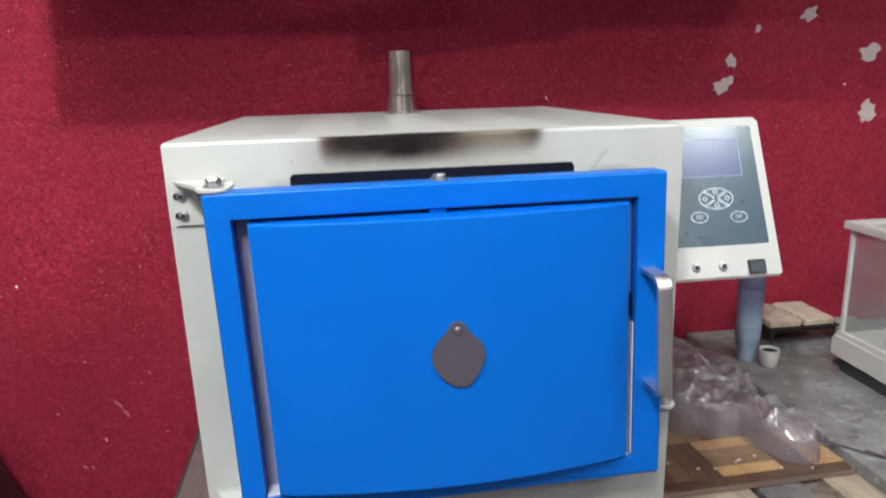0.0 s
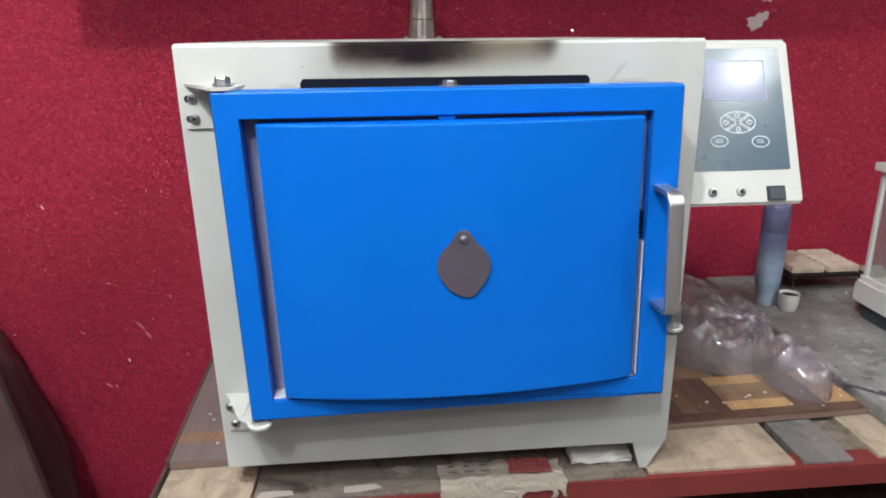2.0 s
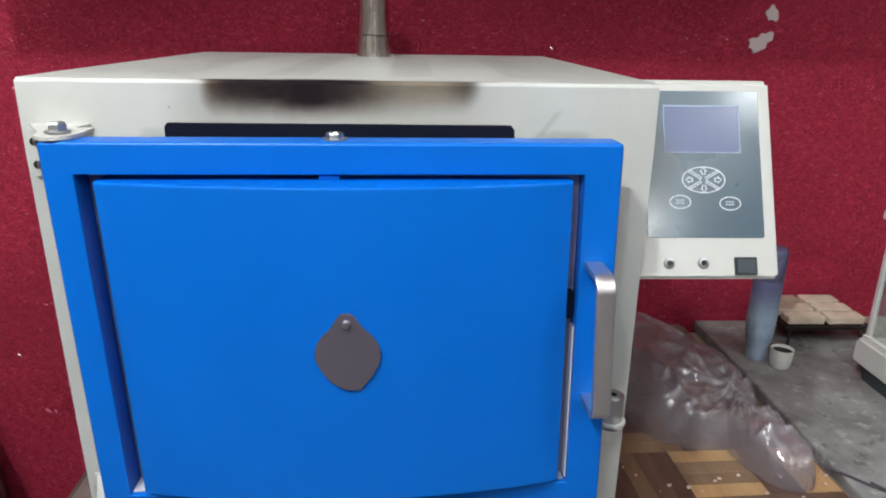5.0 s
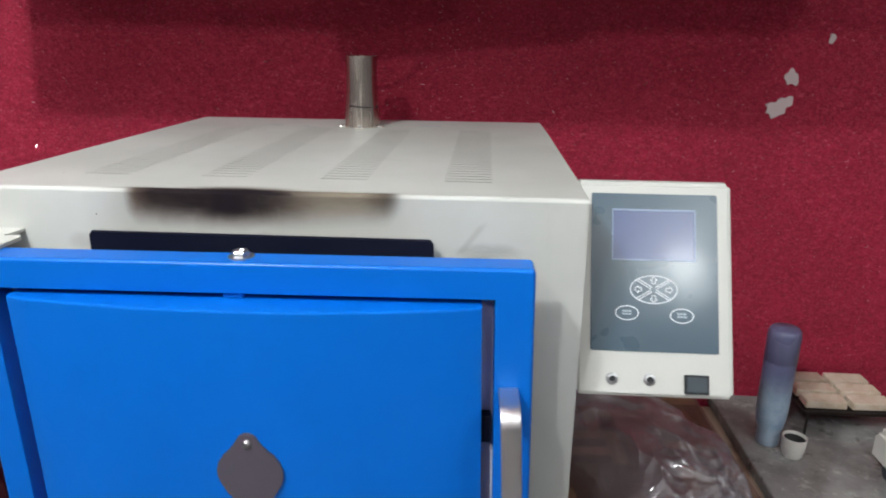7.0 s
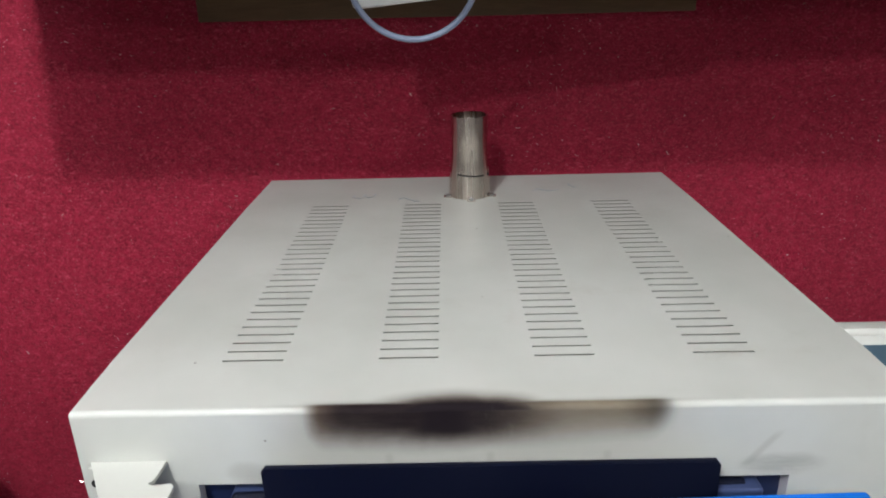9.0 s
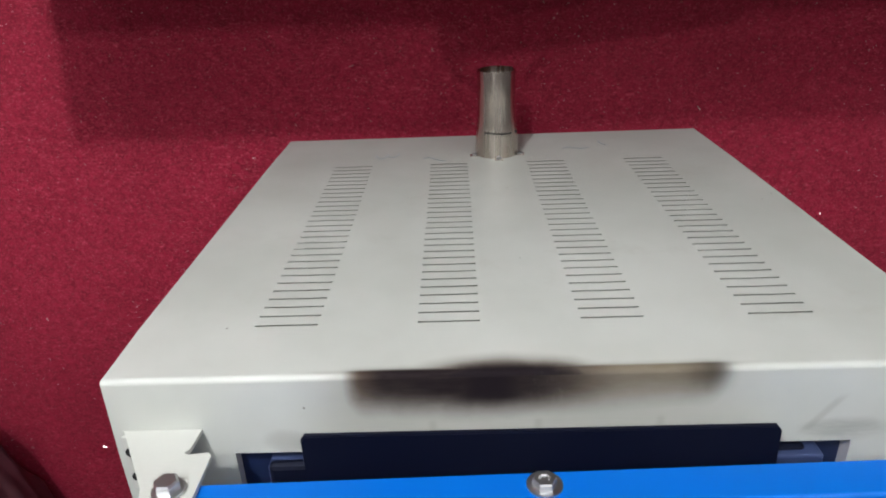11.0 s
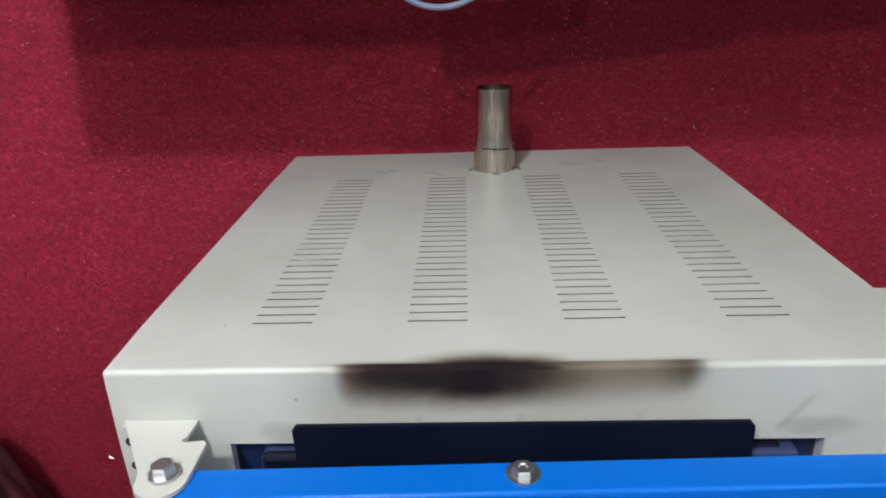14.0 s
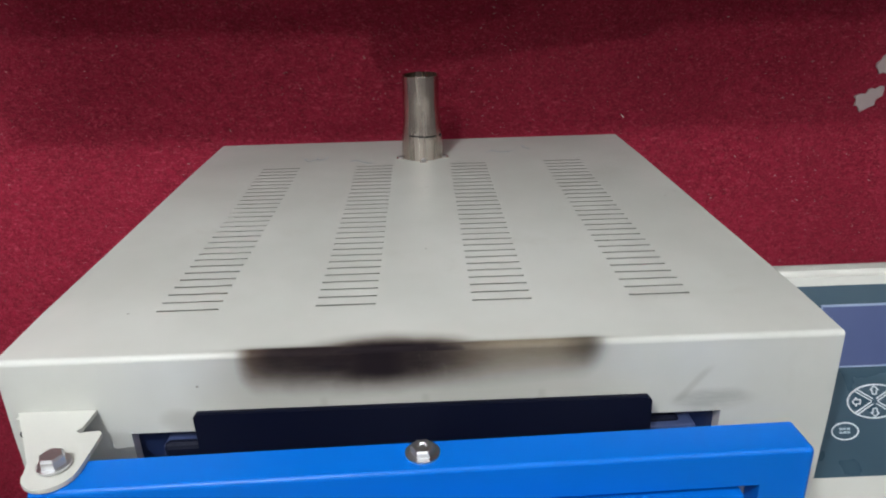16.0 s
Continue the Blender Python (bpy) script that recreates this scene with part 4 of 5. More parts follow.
def chimney():
    at = (0.3325, 0.5655, TOP)
    flue = thing("flue", "short stainless flue tube flared at its foot", "", at)
    flue.parent = furnace
    flue.matrix_parent_inverse = Matrix.Translation(-furnace.location)
    prof = [(0.0315, 0.0005), (0.0313, 0.010), (0.0308, 0.026), (0.0300, 0.036), (0.0284, 0.050), (0.0274, 0.066), (0.0270, 0.085), (0.0275, 0.1218), (0.0274, 0.1225), (0.0262, 0.1222), (0.0258, 0.06), (0.028, 0.0006)]
    part("tube", lathe(prof, at, 40), STEEL, flue, "", True)
    slit = sweep([(at[0] + 0.0301 * math.sin(a), at[1] - 0.0301 * math.cos(a), TOP + 0.0365 - 0.0008 * math.sin(a * 3)) for a in [radians(-38 + 8 * i) for i in range(11)]], rounded(-0.0010, 0.0010, -0.0004, 0.0004, 0.0003, 1), side=(0, 0, 1))
    part("hole", lathe([(0.0024, 0.0), (0.0024, 0.0008), (0, 0.0008)], (at[0] + 0.0275, at[1] - 0.0128, TOP + 0.0355), 10, Matrix.Rotation(radians(65), 4, "Z") @ TO_FRONT), DARK_HOLE, flue)
    part("seam", slit, DARK_HOLE, flue, "dark cut slot in the tube")
    part("plug", lathe([(0.027, 0.001), (0, 0.001)], at, 24), DARK_HOLE, flue)
    for a in (-88, -160, -20, 90):
        x, y = at[0] + 0.0355 * math.cos(radians(a)), at[1] + 0.0355 * math.sin(radians(a))
        tab = box(x - 0.006, x + 0.006, y - 0.005, y + 0.005, TOP + 0.0004, TOP + 0.0016, 0.0004)
        lug = part("tab", tab, STEEL, flue)
        part("tab_screw", lathe([(0.0042, 0), (0.004, 0.002), (0.002, 0.0034), (0, 0.0036)], (x, y, TOP + 0.0016), 12), BOLT, lug)


chimney()


# ---------------------------------------------------------------- control panel
PX, PW, PH = 0.6655, 0.1695, 0.2425
SLOPE = math.atan2(0.0995, 0.2205)
V = Vector((0, math.sin(SLOPE), math.cos(SLOPE)))
N = Vector((0, -math.cos(SLOPE), math.sin(SLOPE)))
ORIGIN = Vector((PX, 0.0165, 1.1650))
panel = thing("control_panel", "cream sloping control housing with a slate-blue keypad, on the furnace's side", "", ORIGIN)
panel.parent = furnace
panel.matrix_parent_inverse = Matrix.Translation(-furnace.location)


def on_panel(u, v, d):
    return ORIGIN + Vector((u, 0, 0)) + V * v + N * d


def housing():
    """A wedge: sloping face with rounded rim, level base, upright back against nothing, thick top edge."""
    bm = bmesh.new()
    outline = [(0.0165, 1.165), (0.016 + 0.0995, 1.3855), (0.135, 1.3855), (0.150, 1.375), (0.150, 1.165)]
    a = [bm.verts.new((PX - 0.004, y, z)) for y, z in outline]
    b = [bm.verts.new((PX + PW, y, z)) for y, z in outline]
    bm.faces.new(a)
    bm.faces.new(b[::-1])
    for i in range(5):
        bm.faces.new((a[i], a[(i + 1) % 5], b[(i + 1) % 5], b[i]))
    bmesh.ops.bevel(bm, geom=bm.edges[:], offset=0.0045, segments=3, affect="EDGES")
    return soften(part("housing", bm, CREAM, panel, "cream textured sheet housing"))


def flat(name, outline, material, d0=0.0, depth=0.0006, parent=None, label=""):
    return part(name, prism(outline, lambda u, v, d: on_panel(u, v, d0 + d), depth), material, parent or panel, label)


def ring(name, cu, cv, ru, rv, thick, material, d0, parent, seg=36, a0=0, a1=360):
    own = bmesh.new()
    pts = []
    for i in range(seg + 1):
        a = radians(a0 + (a1 - a0) * i / seg)
        row = []
        for rr, d in ((0, 0), (0, 0.0006), (thick, 0.0006), (thick, 0)):
            row.append(own.verts.new(on_panel(cu + (ru - rr) * math.cos(a), cv + (rv - rr) * math.sin(a), d0 + d)))
        pts.append(row)
    for a, b in zip(pts, pts[1:]):
        for k in range(4):
            own.faces.new((a[k], a[(k + 1) % 4], b[(k + 1) % 4], b[k]))
    return part(name, own, material, parent)


housing()
OU0, OU1, OV0, OV1 = 0.0125, 0.1530, 0.0505, 0.2290
ow, oh = OU1 - OU0, OV1 - OV0
keypad = flat("keypad_film", rounded(OU0, OU1, OV0, OV1, 0.002, 2), OVERLAY, 0.0002, 0.0009, None, "glossy slate-blue membrane keypad")
lu0, lu1, lv0, lv1 = OU0 + 0.165 * ow, OU0 + 0.828 * ow, OV1 - 0.430 * oh, OV1 - 0.100 * oh
flat("display", rounded(lu0, lu1, lv0, lv1, 0.001, 2), LCD, 0.0011, 0.0004, None, "unlit violet-grey display")
rim = bmesh.new()
for u0, u1, v0, v1 in ((lu0, lu1, lv0, lv0 + 0.0014), (lu0, lu1, lv1 - 0.0022, lv1), (lu0, lu0 + 0.0012, lv0 + 0.0015, lv1 - 0.0023), (lu1 - 0.0018, lu1, lv0 + 0.0015, lv1 - 0.0023)):
    prism([(u0, v0), (u1, v0), (u1, v1), (u0, v1)], lambda u, v, d: on_panel(u, v, 0.0016 + d), 0.0004, bm=rim)
part("display_border", rim, LCD_RIM, panel)


def buttons():
    cu, cv, ru, rv = OU0 + 0.495 * ow, OV1 - 0.612 * oh, 0.0265, 0.0162
    pad = ring("arrow_pad", cu, cv, ru, rv, 0.0013, LINE, 0.0012, panel)
    tagged(pad, "oval cross-divided arrow keys in silver line")
    # the crossing double lines and four small arrows
    for s in (-1, 1):
        for off in (-0.0012, 0.0012):
            du, dv = ru * 0.72, rv * 0.72 * s
            lng = math.hypot(du, dv)
            nu, nv = -dv / lng, du / lng
            for sign in (-1, 1):
                a0, a1 = (0.12, 0.96)
                p = [(cu + nu * off + du * a0 * sign, cv + nv * off + dv * a0 * sign), (cu + nu * off + du * a1 * sign, cv + nv * off + dv * a1 * sign)]
                t = 0.00050
                quad = [(p[0][0] - nu * t, p[0][1] - nv * t), (p[1][0] - nu * t, p[1][1] - nv * t), (p[1][0] + nu * t, p[1][1] + nv * t), (p[0][0] + nu * t, p[0][1] + nv * t)]
                flat("line", quad, LINE, 0.0012, 0.0006, pad)
    for a in (0, 90, 180, 270):
        c, s = math.cos(radians(a)), math.sin(radians(a))
        ku, kv = cu + ru * 0.64 * c, cv + rv * 0.62 * s
        arrow = [(0.0042, 0), (0.0005, 0.0040), (0.0005, 0.0020), (-0.0034, 0.0020), (-0.0034, -0.0020), (0.0005, -0.0020), (0.0005, -0.0040)]
        hollow = bmesh.new()
        pts = [(ku + x * c - y * s, kv + x * s + y * c) for x, y in arrow]
        for i in range(len(pts)):
            (u0, v0), (u1, v1) = pts[i], pts[(i + 1) % len(pts)]
            lng = math.hypot(u1 - u0, v1 - v0)
            nu, nv = -(v1 - v0) / lng * 0.00048, (u1 - u0) / lng * 0.00048
            prism([(u0 - nu, v0 - nv), (u1 - nu, v1 - nv), (u1 + nu, v1 + nv), (u0 + nu, v0 + nv)], lambda u, v, d: on_panel(u, v, 0.0012 + d), 0.0005, bm=hollow)
        part("arrow", hollow, LINE, pad)
    for fu, fv in ((0.285, 0.762), (0.715, 0.772)):
        ku, kv = OU0 + fu * ow, OV1 - fv * oh
        key = ring("key", ku, kv, 0.0132, 0.0084, 0.0012, LINE, 0.0012, panel, 28)
        for k in range(3):
            for r, du in ((-0.0021, -0.0052), (0.0012, -0.0052)):
                w = 0.0028
                flat("mark", [(ku + du + k * 0.0036, kv + r), (ku + du + k * 0.0036 + w, kv + r), (ku + du + k * 0.0036 + w, kv + r + 0.0019), (ku + du + k * 0.0036, kv + r + 0.0019)], LINE_DIM, 0.0012, 0.0004, key)


buttons()
for u in (0.0365, 0.0775):
    socket = part("socket", lathe([(0.0068, 0), (0.0066, 0.0015), (0.0056, 0.0030), (0.0036, 0.0034), (0.0032, 0.0012), (0, 0.0012)], on_panel(u, 0.0200, 0.0), 18, N.to_track_quat("Z", "Y").to_matrix().to_4x4()), BOLT, panel, "small round metal socket")
    part("bore", lathe([(0.0031, 0.0014), (0, 0.0014)], on_panel(u, 0.0200, 0.0), 12, N.to_track_quat("Z", "Y").to_matrix().to_4x4()), DARK_HOLE, socket)
switch = flat("rocker_switch", rounded(0.1150, 0.1415, 0.0060, 0.0270, 0.0012, 2), BLACK, 0.0, 0.0022, None, "black rocker switch")
flat("rocker", [(0.1175, 0.0085), (0.139, 0.0085), (0.139, 0.0245), (0.1175, 0.0245)], SLATE, 0.0022, 0.0012, switch)


# ---------------------------------------------------------------- clutter at the bench's right
def polythene():
    """A slack bag: overlapping swells with sharp creases, drawn as one closed crumpled skin on the boards."""
    base = 0.7762
    x0, x1, y0, y1, nx, ny = 0.664, 1.085, 0.115, 0.700, 190, 260

    def swell(x, y, cx, cy, rx, ry, turn, top, power):
        c, q = math.cos(turn), math.sin(turn)
        u, v = ((x - cx) * c + (y - cy) * q) / rx, (-(x - cx) * q + (y - cy) * c) / ry
        r = 1 - abs(u) ** 2.3 - abs(v) ** 2.3
        return top * r ** power if r > 0 else -1.0

    def height(x, y):
        wx, wy = x + 0.016 * noise.noise(Vector((x * 9, y * 9, 3))), y + 0.016 * noise.noise(Vector((x * 9, y * 9, 8)))
        body = swell(wx, wy, 0.855, 0.462, 0.235, 0.155, -1.05, 0.106, 0.55)
        lobe = swell(wx, wy, 0.980, 0.214, 0.050, 0.088, 0.20, 0.066, 0.45)
        h = max(body, lobe)
        if h <= 0:
            return -1
        h *= 1.0 - 0.9 * max(-0.12, min(0.2, x - 0.88))
        if body > 0 and lobe > 0:
            h += 0.012 * min(body, lobe) / max(body, lobe)
        # slack folds run out from the neck between the two swells; fine pleats gather there
        a, d = math.atan2(y - 0.300, x - 0.965), math.hypot(x - 0.965, y - 0.300)
        near = math.exp(-(d / 0.11) ** 2)
        pleat = (1 - abs(noise.noise(Vector((a * 3.2, d * 7, 2.0))))) ** 5 * 0.014 * near
        wide = (1 - abs(noise.noise(Vector((x * 12 + y * 6, y * 15 - x * 4, 7.0))))) ** 5 * 0.016
        small = (1 - abs(noise.noise(Vector((x * 34, y * 30, 9.0))))) ** 5 * (0.003 + 0.007 * near)
        dent = -0.020 * max(0.0, noise.noise(Vector((x * 13, y * 13, 5.0)))) * (0.5 + near)
        return max(0.003, h + (pleat + wide + small + dent) * min(1.0, h / 0.04))

    bm = bmesh.new()
    made = {}
    for i in range(nx):
        for j in range(ny):
            x, y = x0 + (x1 - x0) * i / (nx - 1), y0 + (y1 - y0) * j / (ny - 1)
            h = height(x, y)
            if h > 0:
                made[i, j] = bm.verts.new((x + 0.004 * noise.noise(Vector((x * 30, y * 30, 1))), y + 0.004 * noise.noise(Vector((x * 30, y * 30, 5))), base + h))
    for i in range(nx - 1):
        for j in range(ny - 1):
            quad = [made.get(k) for k in ((i, j), (i + 1, j), (i + 1, j + 1), (i, j + 1))]
            if all(quad):
                bm.faces.new(quad)
    rim = [e for e in bm.edges if e.is_boundary]
    made_low = bmesh.ops.extrude_edge_only(bm, edges=rim)
    for v in made_low["geom"]:
        if isinstance(v, bmesh.types.BMVert):
            v.co.z = base
    loose = [v for v in bm.verts if not v.link_faces]
    bmesh.ops.delete(bm, geom=loose, context="VERTS")
    ob = part("plastic_bag", bm, FILM, None, "", True)
    tagged(ob, "crumpled clear polythene bag slumped on the parquet board", "plastic bag")


polythene()


def spray_bottle():
    at = (1.130, 0.556, 0.785)
    ob = thing("spray_bottle", "pale blue spray bottle with a smoky cap", "bottle", at)
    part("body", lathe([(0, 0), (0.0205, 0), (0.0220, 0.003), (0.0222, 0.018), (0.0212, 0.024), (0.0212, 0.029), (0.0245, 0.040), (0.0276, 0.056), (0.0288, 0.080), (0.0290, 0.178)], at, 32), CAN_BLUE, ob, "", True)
    part("cap", lathe([(0.0290, 0.178), (0.0296, 0.1785), (0.0296, 0.232), (0.0285, 0.240), (0.024, 0.2455), (0, 0.2470)], at, 32), CAN_CAP, ob, "smoky translucent cap", True)


def crucible():
    at = (1.159, 0.510, 0.785)
    ob = thing("crucible", "small white porcelain crucible, charred inside", "crucible", at)
    part("cup", lathe([(0, 0), (0.0155, 0), (0.0180, 0.004), (0.0212, 0.018), (0.0222, 0.0405), (0.0225, 0.042), (0.0208, 0.042), (0.0202, 0.034)], at, 28), CERAMIC, ob, "", True)
    part("char", lathe([(0.0203, 0.036), (0.0175, 0.010), (0, 0.008)], at, 24), CHAR, ob, "black charred inside", True)


def tile_rack():
    rack = thing("wire_rack", "blackened iron wire rack by the wall", "rack", (1.305, 0.655, 0.785))
    x0, x1, y0, y1, z = 1.207, 1.392, 0.590, 0.735, 0.838
    rod = circle(0.0025, 8)
    part("rim", sweep([(x0, y0, z), (x1, y0, z), (x1, y1, z), (x0, y1, z), (x0, y0, z)], rod, side=(0, 0, 1)), WIRE, rack)
    for i in range(6):
        x = x0 + (x1 - x0) * (i + 0.5) / 6
        part("wire", sweep([(x, y0, z), (x, y1, z)], circle(0.0016, 6), side=(0, 0, 1)), WIRE, rack)
    for x in (x0 + 0.01, x1 - 0.01):
        for y in (y0, y1):
            part("leg", sweep([(x, y, z), (x, y, 0.7852)], rod), WIRE, rack)
    # sheet added under the wires so that the slab below falls into shade
    part("tray_sheet", box(x0 + 0.004, x1 - 0.004, y0 + 0.004, y1 - 0.004, z - 0.0105, z - 0.0030, 0.001), WIRE, rack, "dark tray sheet added to shade the slab below")
    rnd = random.Random(4)
    w, d = (x1 - x0 - 0.006) / 2, (y1 - y0) / 3
    first = None
    for i in range(2):
        for j in range(3):
            m = Matrix.Translation((x0 + 0.003 + w * (i + 0.5), y0 + d * (j + 0.5), z + 0.0026)) @ Matrix.Rotation(radians(rnd.uniform(0, 2.0)), 4, "X") @ Matrix.Rotation(radians(rnd.uniform(-1.5, 1.5)), 4, "Z")
            if first is None:
                bm = box(-w / 2 + 0.005, w / 2 - 0.005, -d / 2 + 0.0058, d / 2 - 0.0058, 0, 0.016, 0.002)
                for v in bm.verts:
                    v.co += Vector((noise.noise(v.co * 60), noise.noise(v.co * 61 + Vector((3, 0, 0))), 0)) * 0.001
                first = part("ceramic_block", bm, TILE)
                first.matrix_basis = m
                tagged(first, "small cream ceramic block on the wire rack", "block", "blocks on the wire rack")
            else:
                copy_thing(first, m)


def balance():
    x0, x1, y0, y1, base = 1.274, 1.482, 0.10, 0.465, 0.785
    ob = thing("analytical_balance", "off-white laboratory balance with a glass draught shield", "balance", ((x0 + x1) / 2, (y0 + y1) / 2, base))
    foot = box(x0 + 0.012, x1 - 0.012, y0 + 0.01, y1 - 0.01, base + 0.0005, base + 0.045, 0.006)
    for v in foot.verts:
        if v.co.z < base + 0.02:
            v.co.x += 0.008 if v.co.x < (x0 + x1) / 2 else -0.008
    part("foot", foot, SLATE, ob, "slate-grey lower body")
    prof = [(y1, base + 0.040), (y1, base + 0.085), (y1 - 0.012, base + 0.094), (y0 + 0.13, base + 0.092), (y0 + 0.03, base + 0.07), (y0, base + 0.05), (y0, base + 0.034), (y0 + 0.10, base + 0.030), (y0 + 0.16, base + 0.040)]
    bm = bmesh.new()
    a = [bm.verts.new((x0, y, z)) for y, z in prof]
    b = [bm.verts.new((x1, y, z)) for y, z in prof]
    bm.faces.new(a)
    bm.faces.new(b[::-1])
    for i in range(len(prof)):
        j = (i + 1) % len(prof)
        bm.faces.new((a[i], a[j], b[j], b[i]))
    bmesh.ops.bevel(bm, geom=bm.edges[:], offset=0.005, segments=3, affect="EDGES")
    part("shell", bm, SHELL, ob, "off-white moulded shell")
    part("rail", box(x0 + 0.006, x0 + 0.020, y0 + 0.12, y1 - 0.01, base + 0.092, base + 0.100, 0.002), SHELL, ob)
    top = 1.134
    gx0, gx1, gy0, gy1 = x0 + 0.010, x1 - 0.010, 0.235, y1 - 0.012
    for x in (gx0, gx1 - 0.009):
        for y in (gy0, gy1 - 0.009):
            part("post", box(x, x + 0.009, y, y + 0.009, base + 0.094, top - 0.016, 0.0015), SHELL, ob)
    cap = bmesh.new()
    for u0, u1, v0, v1 in ((x0 - 0.002, x0 + 0.022, gy0 - 0.01, y1 - 0.004), (x1 - 0.022, x1 + 0.002, gy0 - 0.01, y1 - 0.004), (x0 + 0.023, x1 - 0.023, gy0 - 0.01, gy0 + 0.014), (x0 + 0.023, x1 - 0.023, y1 - 0.028, y1 - 0.004)):
        box(u0, u1, v0, v1, top - 0.017, top, 0.002, bm=cap)
    part("top_frame", cap, SHELL, ob)
    for args in ((gx0 + 0.003, gx0 + 0.006, gy0 + 0.010, gy1 - 0.010, base + 0.095, top - 0.018), (gx0 + 0.01, gx1 - 0.01, gy1 - 0.006, gy1 - 0.003, base + 0.095, top - 0.018),
                 (gx0 + 0.01, gx1 - 0.01, gy0 + 0.003, gy0 + 0.006, base + 0.095, top - 0.018), (x0 + 0.024, x1 - 0.024, gy0 + 0.016, y1 - 0.03, top - 0.010, top - 0.007)):
        pane = part("pane", box(*args), GLASS, ob, "clear dusty glass pane")
        pane.visible_shadow = False
    # short white cylinder standing inside the weighing chamber
    part("door_knob", lathe([(0, 0), (0.007, 0), (0.0075, 0.002), (0.0075, 0.040), (0.006, 0.044), (0, 0.044)], (x0 + 0.055, 0.36, base + 0.0935), 18), SHELL, ob, "short white column in the chamber", True)


spray_bottle()
crucible()
tile_rack()
balance()


def loop_tool():
    """A thin dark rod with a reddish oval finger loop, lying over the slab's edge."""
    z = 0.7882
    ob = thing("crucible_tongs", "thin dark iron tongs with a reddish loop on the slab", "tongs", (1.11, 0.115, z))
    part("jaw", sweep([(1.050, 0.182, z), (1.075, 0.155, z), (1.098, 0.128, z), (1.132, 0.096, z)], circle(0.0022, 8), side=(0, 0, 1)), COVER, ob)
    part("shank", sweep([(1.100, 0.128, z + 0.004), (1.125, 0.092, z + 0.003), (1.160, 0.060, z)], circle(0.0020, 8), side=(0, 0, 1)), COVER, ob)
    loop = [(1.152 + 0.020 * math.cos(a) - 0.004 * math.sin(a), 0.110 + 0.014 * math.sin(a), z + 0.001) for a in [2 * math.pi * i / 28 for i in range(29)]]
    part("finger_loop", sweep(loop, circle(0.0030, 8), side=(0, 0, 1)), LOOP_RED, ob, "dull red oval finger loop", True)


loop_tool()


def lump():
    """A rough pale lump of plaster on the slab, close to the wall behind the balance."""
    at = Vector((1.452, 0.640, 0.785))
    bm = bmesh.new()
    bmesh.ops.create_icosphere(bm, subdivisions=4, radius=1.0)
    for v in bm.verts:
        p = v.co.copy()
        swell = 1 + 0.16 * noise.noise(p * 1.6) + 0.06 * noise.noise(p * 5)
        v.co = at + Vector((p.x * 0.040 * swell, p.y * 0.032 * swell, max(0.0, (p.z + 0.8) * 0.030 * swell)))
    tagged(part("plaster_lump", bm, LUMP, None, "", True), "rough pale beige lump on the stone slab", "lump")


lump()


# ---------------------------------------------------------------- paper and scraps under the furnace front
def crumpled_sheet(x0, x1, ya, yb, z, fall, seed, nx=26, ny=18):
    """A rumpled sheet whose front hangs over the rail, drawn with some thickness."""
    bm = bmesh.new()
    rnd = random.Random(seed)
    grid = []
    for j in range(ny):
        row = []
        for i in range(nx):
            s, t = i / (nx - 1), j / (ny - 1)
            p = Vector((s * 5 + seed, t * 4, seed * 0.7))
            h = abs(noise.noise(Vector((s * 2.5 + seed, t * 7, seed)))) * 0.008 + abs(noise.noise(p * 3.1)) * 0.003
            x = x0 + (x1 - x0) * s + 0.006 * noise.noise(p * 2)
            y = yb + (ya - yb) * t + 0.010 * noise.noise(Vector((s * 9, seed, t)))
            drop = max(0.0, -0.0225 - y)
            zz = z + h * (1 - 0.6 * t)
            if drop > 0:
                y, zz = -0.0245 - 0.15 * drop - h * 0.3, zz - drop * fall
            row.append(bm.verts.new((x, y, zz)))
        grid.append(row)
    for j in range(ny - 1):
        for i in range(nx - 1):
            t = j / (ny - 1)
            ragged = t > 0.86 and noise.noise(Vector((i * 0.7, seed, 2))) > -0.1
            if not ragged:
                bm.faces.new((grid[j][i], grid[j][i + 1], grid[j + 1][i + 1], grid[j + 1][i]))
    bmesh.ops.delete(bm, geom=[v for v in bm.verts if not v.link_faces], context="VERTS")
    return bm


def thick(ob):
    ob.modifiers.new("paper_thickness", "SOLIDIFY").thickness = 0.0008
    return ob


paper = thing("newspaper", "crumpled old newspaper stuffed under the furnace", "newspaper", (0.41, -0.02, 0.757))
thick(part("sheet", crumpled_sheet(0.312, 0.500, -0.046, 0.036, 0.7600, 1.0, 2), PAPER, paper))
thick(part("torn_flap", crumpled_sheet(0.345, 0.425, -0.074, -0.010, 0.7655, 1.0, 5, 16, 16), PAPER, paper, "torn brown flap hanging over the rail"))
red = crumpled_sheet(0.418, 0.482, -0.004, 0.030, 0.7665, 1.0, 2, 12, 8)
thick(part("red_print", red, PAPER_RED, paper, "faded red printed block"))
rnd = random.Random(12)
for k in range(9):
    x, y = 0.325 + (k % 3) * 0.024, -0.012 + (k // 3) * 0.014
    bar = box(x, x + rnd.uniform(0.008, 0.018), y, y + 0.0035, 0.7785, 0.7792)
    part("print_line", bar, PAPER_INK, paper)


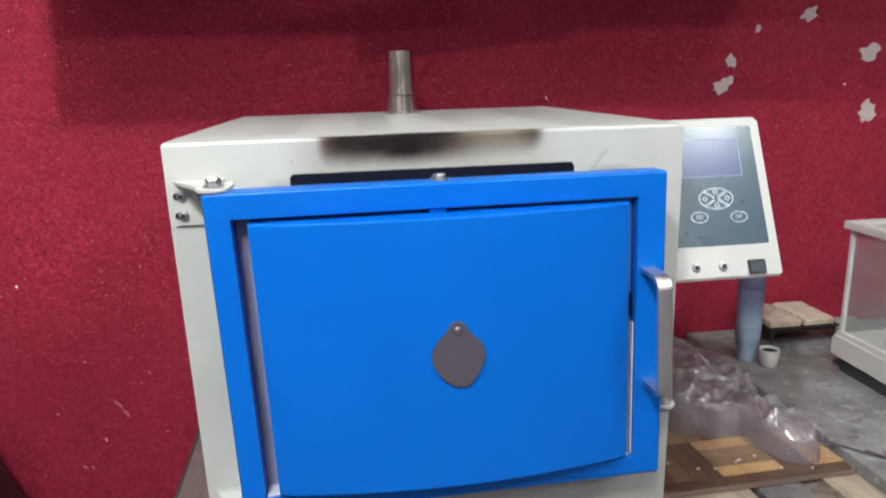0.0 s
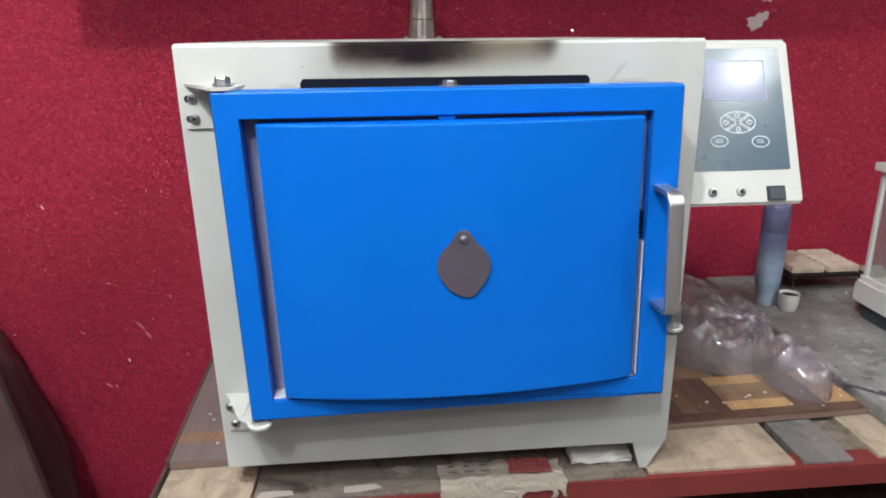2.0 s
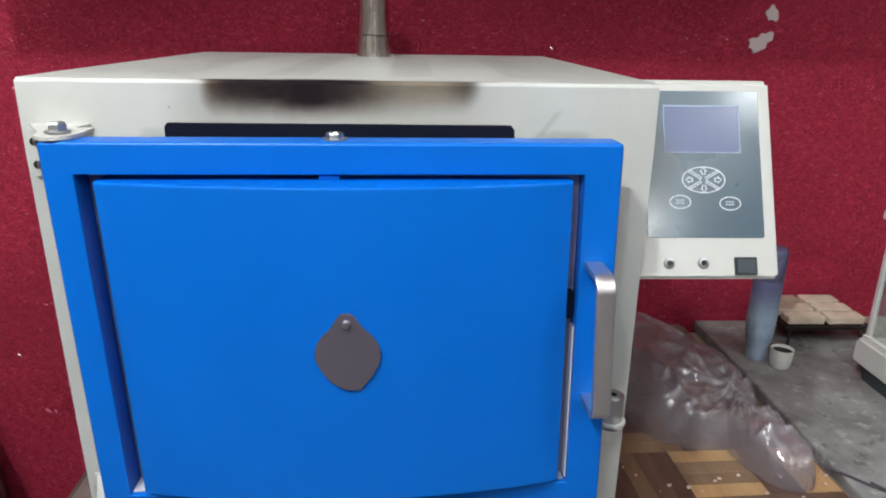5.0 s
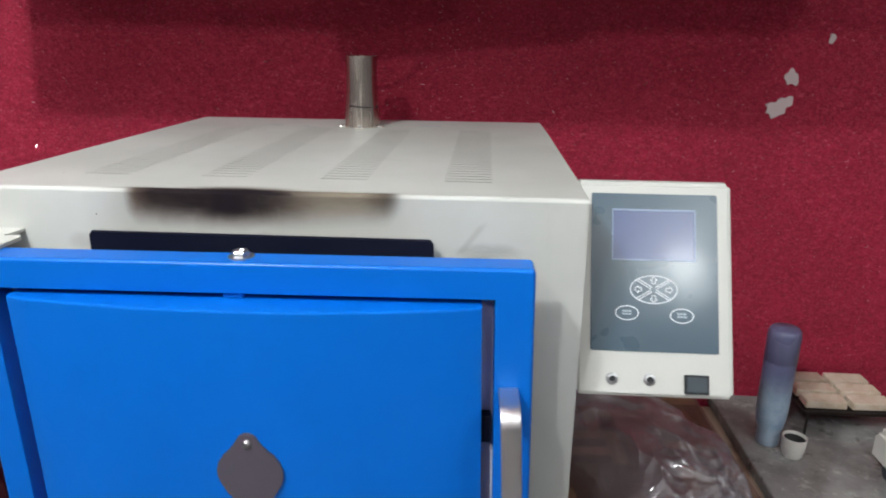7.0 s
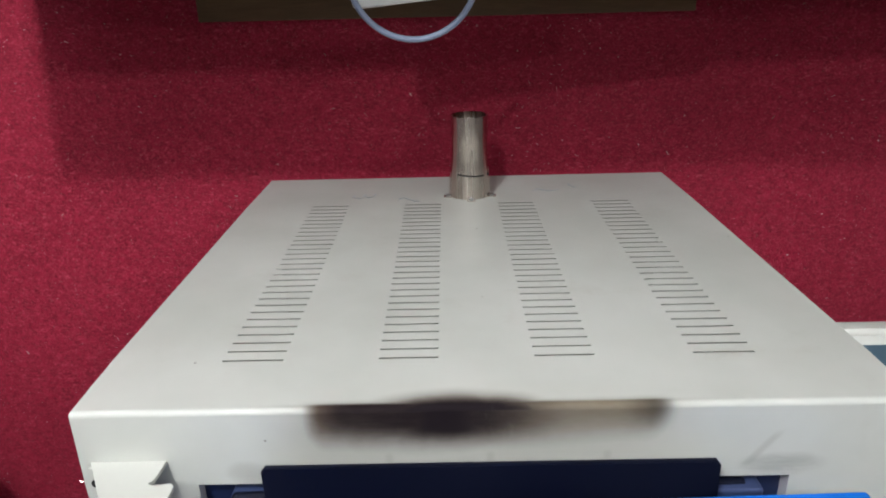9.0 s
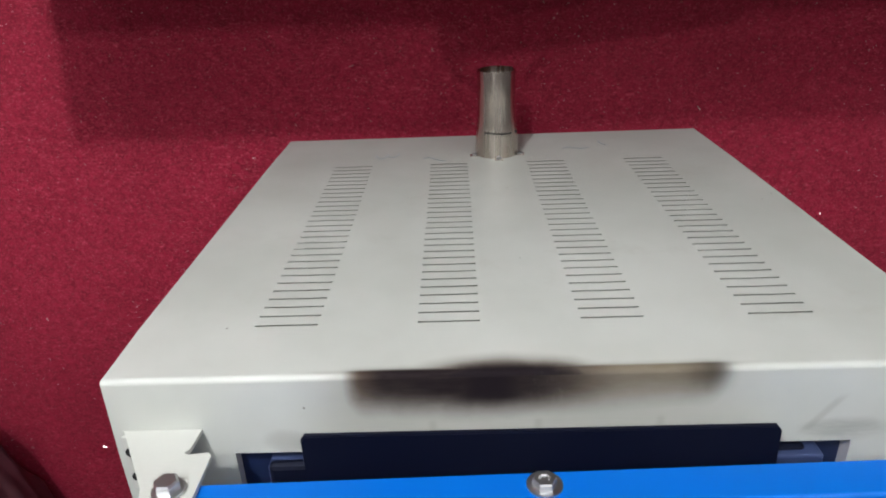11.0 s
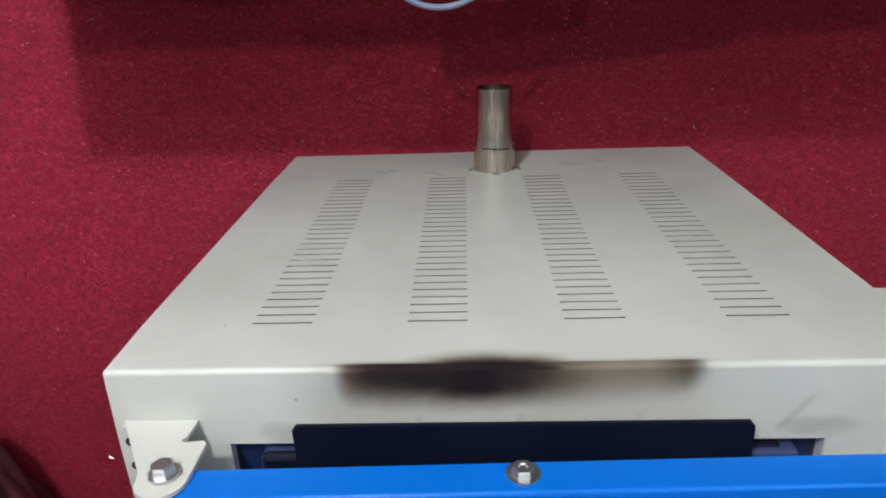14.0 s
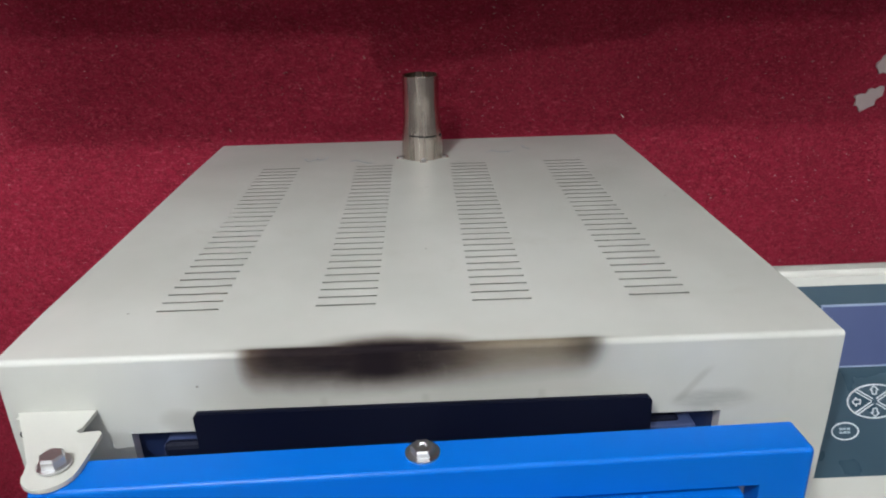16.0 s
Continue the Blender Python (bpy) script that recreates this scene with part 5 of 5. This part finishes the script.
def scrap():
    bm = box(0.520, 0.618, 0.020, 0.055, 0.7575, 0.7675, 0.003, 2)
    bmesh.ops.subdivide_edges(bm, edges=bm.edges[:], cuts=7, use_grid_fill=True)
    for v in bm.verts:
        p = v.co.copy()
        torn = noise.noise(p * 55 + Vector((5, 0, 0))) * 0.006 + noise.noise(p * 190) * 0.004
        v.co += Vector((noise.noise(p * 60) * 0.004, torn, max(0, noise.noise(p * 110 + Vector((0, 5, 0))) * 0.004)))
    tagged(part("board_scrap", bm, FOAM), "torn strip of white board wedged under the furnace", "scrap")


scrap()


def paper_scraps():
    """Two torn pale slips lying flat on the boards by the rail."""
    for k, (x, y, turn) in enumerate(((0.196, -0.004, 0.12), (0.070, -0.008, 0.05))):
        rnd = random.Random(40 + k)
        outline = [(x + u * math.cos(turn) - v * math.sin(turn) + rnd.uniform(-0.003, 0.003), y + u * math.sin(turn) + v * math.cos(turn) + rnd.uniform(-0.002, 0.002)) for u, v in ((-0.026, -0.007), (0.0, -0.008), (0.028, -0.006), (0.024, 0.006), (-0.002, 0.008), (-0.022, 0.007))]
        top = 0.7587 if k else 0.7573
        tagged(part("paper_slip", prism(outline, lambda u, v, d: (u, v, top + d), 0.0006), SLIP), "torn pale paper slip lying on the bench boards", "paper", "slips on the bench")


paper_scraps()


def crumbs():
    """Plaster crumbs scattered on the boards."""
    rnd = random.Random(21)
    bm = bmesh.new()
    for k in range(26):
        x, y = rnd.uniform(0.69, 1.07), rnd.uniform(0.115, 0.20)
        if k > 18:
            x, y = rnd.uniform(-0.07, 0.0), rnd.uniform(0.1, 0.3)
        s = rnd.uniform(0.0012, 0.0036)
        own = bmesh.new()
        bmesh.ops.create_icosphere(own, subdivisions=1, radius=s)
        for v in own.verts:
            v.co = Vector((v.co.x * rnd.uniform(0.7, 1.4) + x, v.co.y + y, max(0.0, v.co.z * 0.6 + s * 0.4) + 0.7762))
        merge(bm, own)
    tagged(part("plaster_crumbs", bm, PLASTER), "scattered pale plaster crumbs on the parquet board", "crumbs", kind="stuff")


crumbs()


def sack():
    """A slack dark sack on the floor, leaning on the wall beside the bench."""
    at = (-0.735, 0.60, 0)
    bm = bmesh.new()
    bmesh.ops.create_icosphere(bm, subdivisions=5, radius=1.0)
    for v in bm.verts:
        p = v.co.copy()
        up = (p.z + 1) / 2
        wide = 0.25 * (1 - 0.55 * up ** 1.3)
        fold = 0.022 * noise.noise(Vector((p.x * 4, p.y * 4, p.z * 1.2))) + 0.012 * abs(noise.noise(Vector((p.x * 9, p.y * 9, p.z * 2))))
        v.co = Vector((at[0] + p.x * (wide + fold), min(WALL_Y - 0.006, at[1] + p.y * (0.17 * (1 - 0.35 * up) + fold)), max(0.001, up * 0.90 + fold)))
    ob = thing("sack", "slack dark maroon sack leaning on the wall", "sack", at)
    part("cloth", bm, SACK, ob, "", True)


sack()
lean = prism([(-0.390, 0.0005), (-0.540, 0.93), (-0.95, 0.93), (-0.80, 0.0005)], lambda u, v, d: (u, 0.402 - d, v), 0.018, 0.002)
tagged(part("board_offcut", lean, LEAN_WOOD), "dull brown board standing against the sack", "board")

# pieces of the parquet come last
parquet()
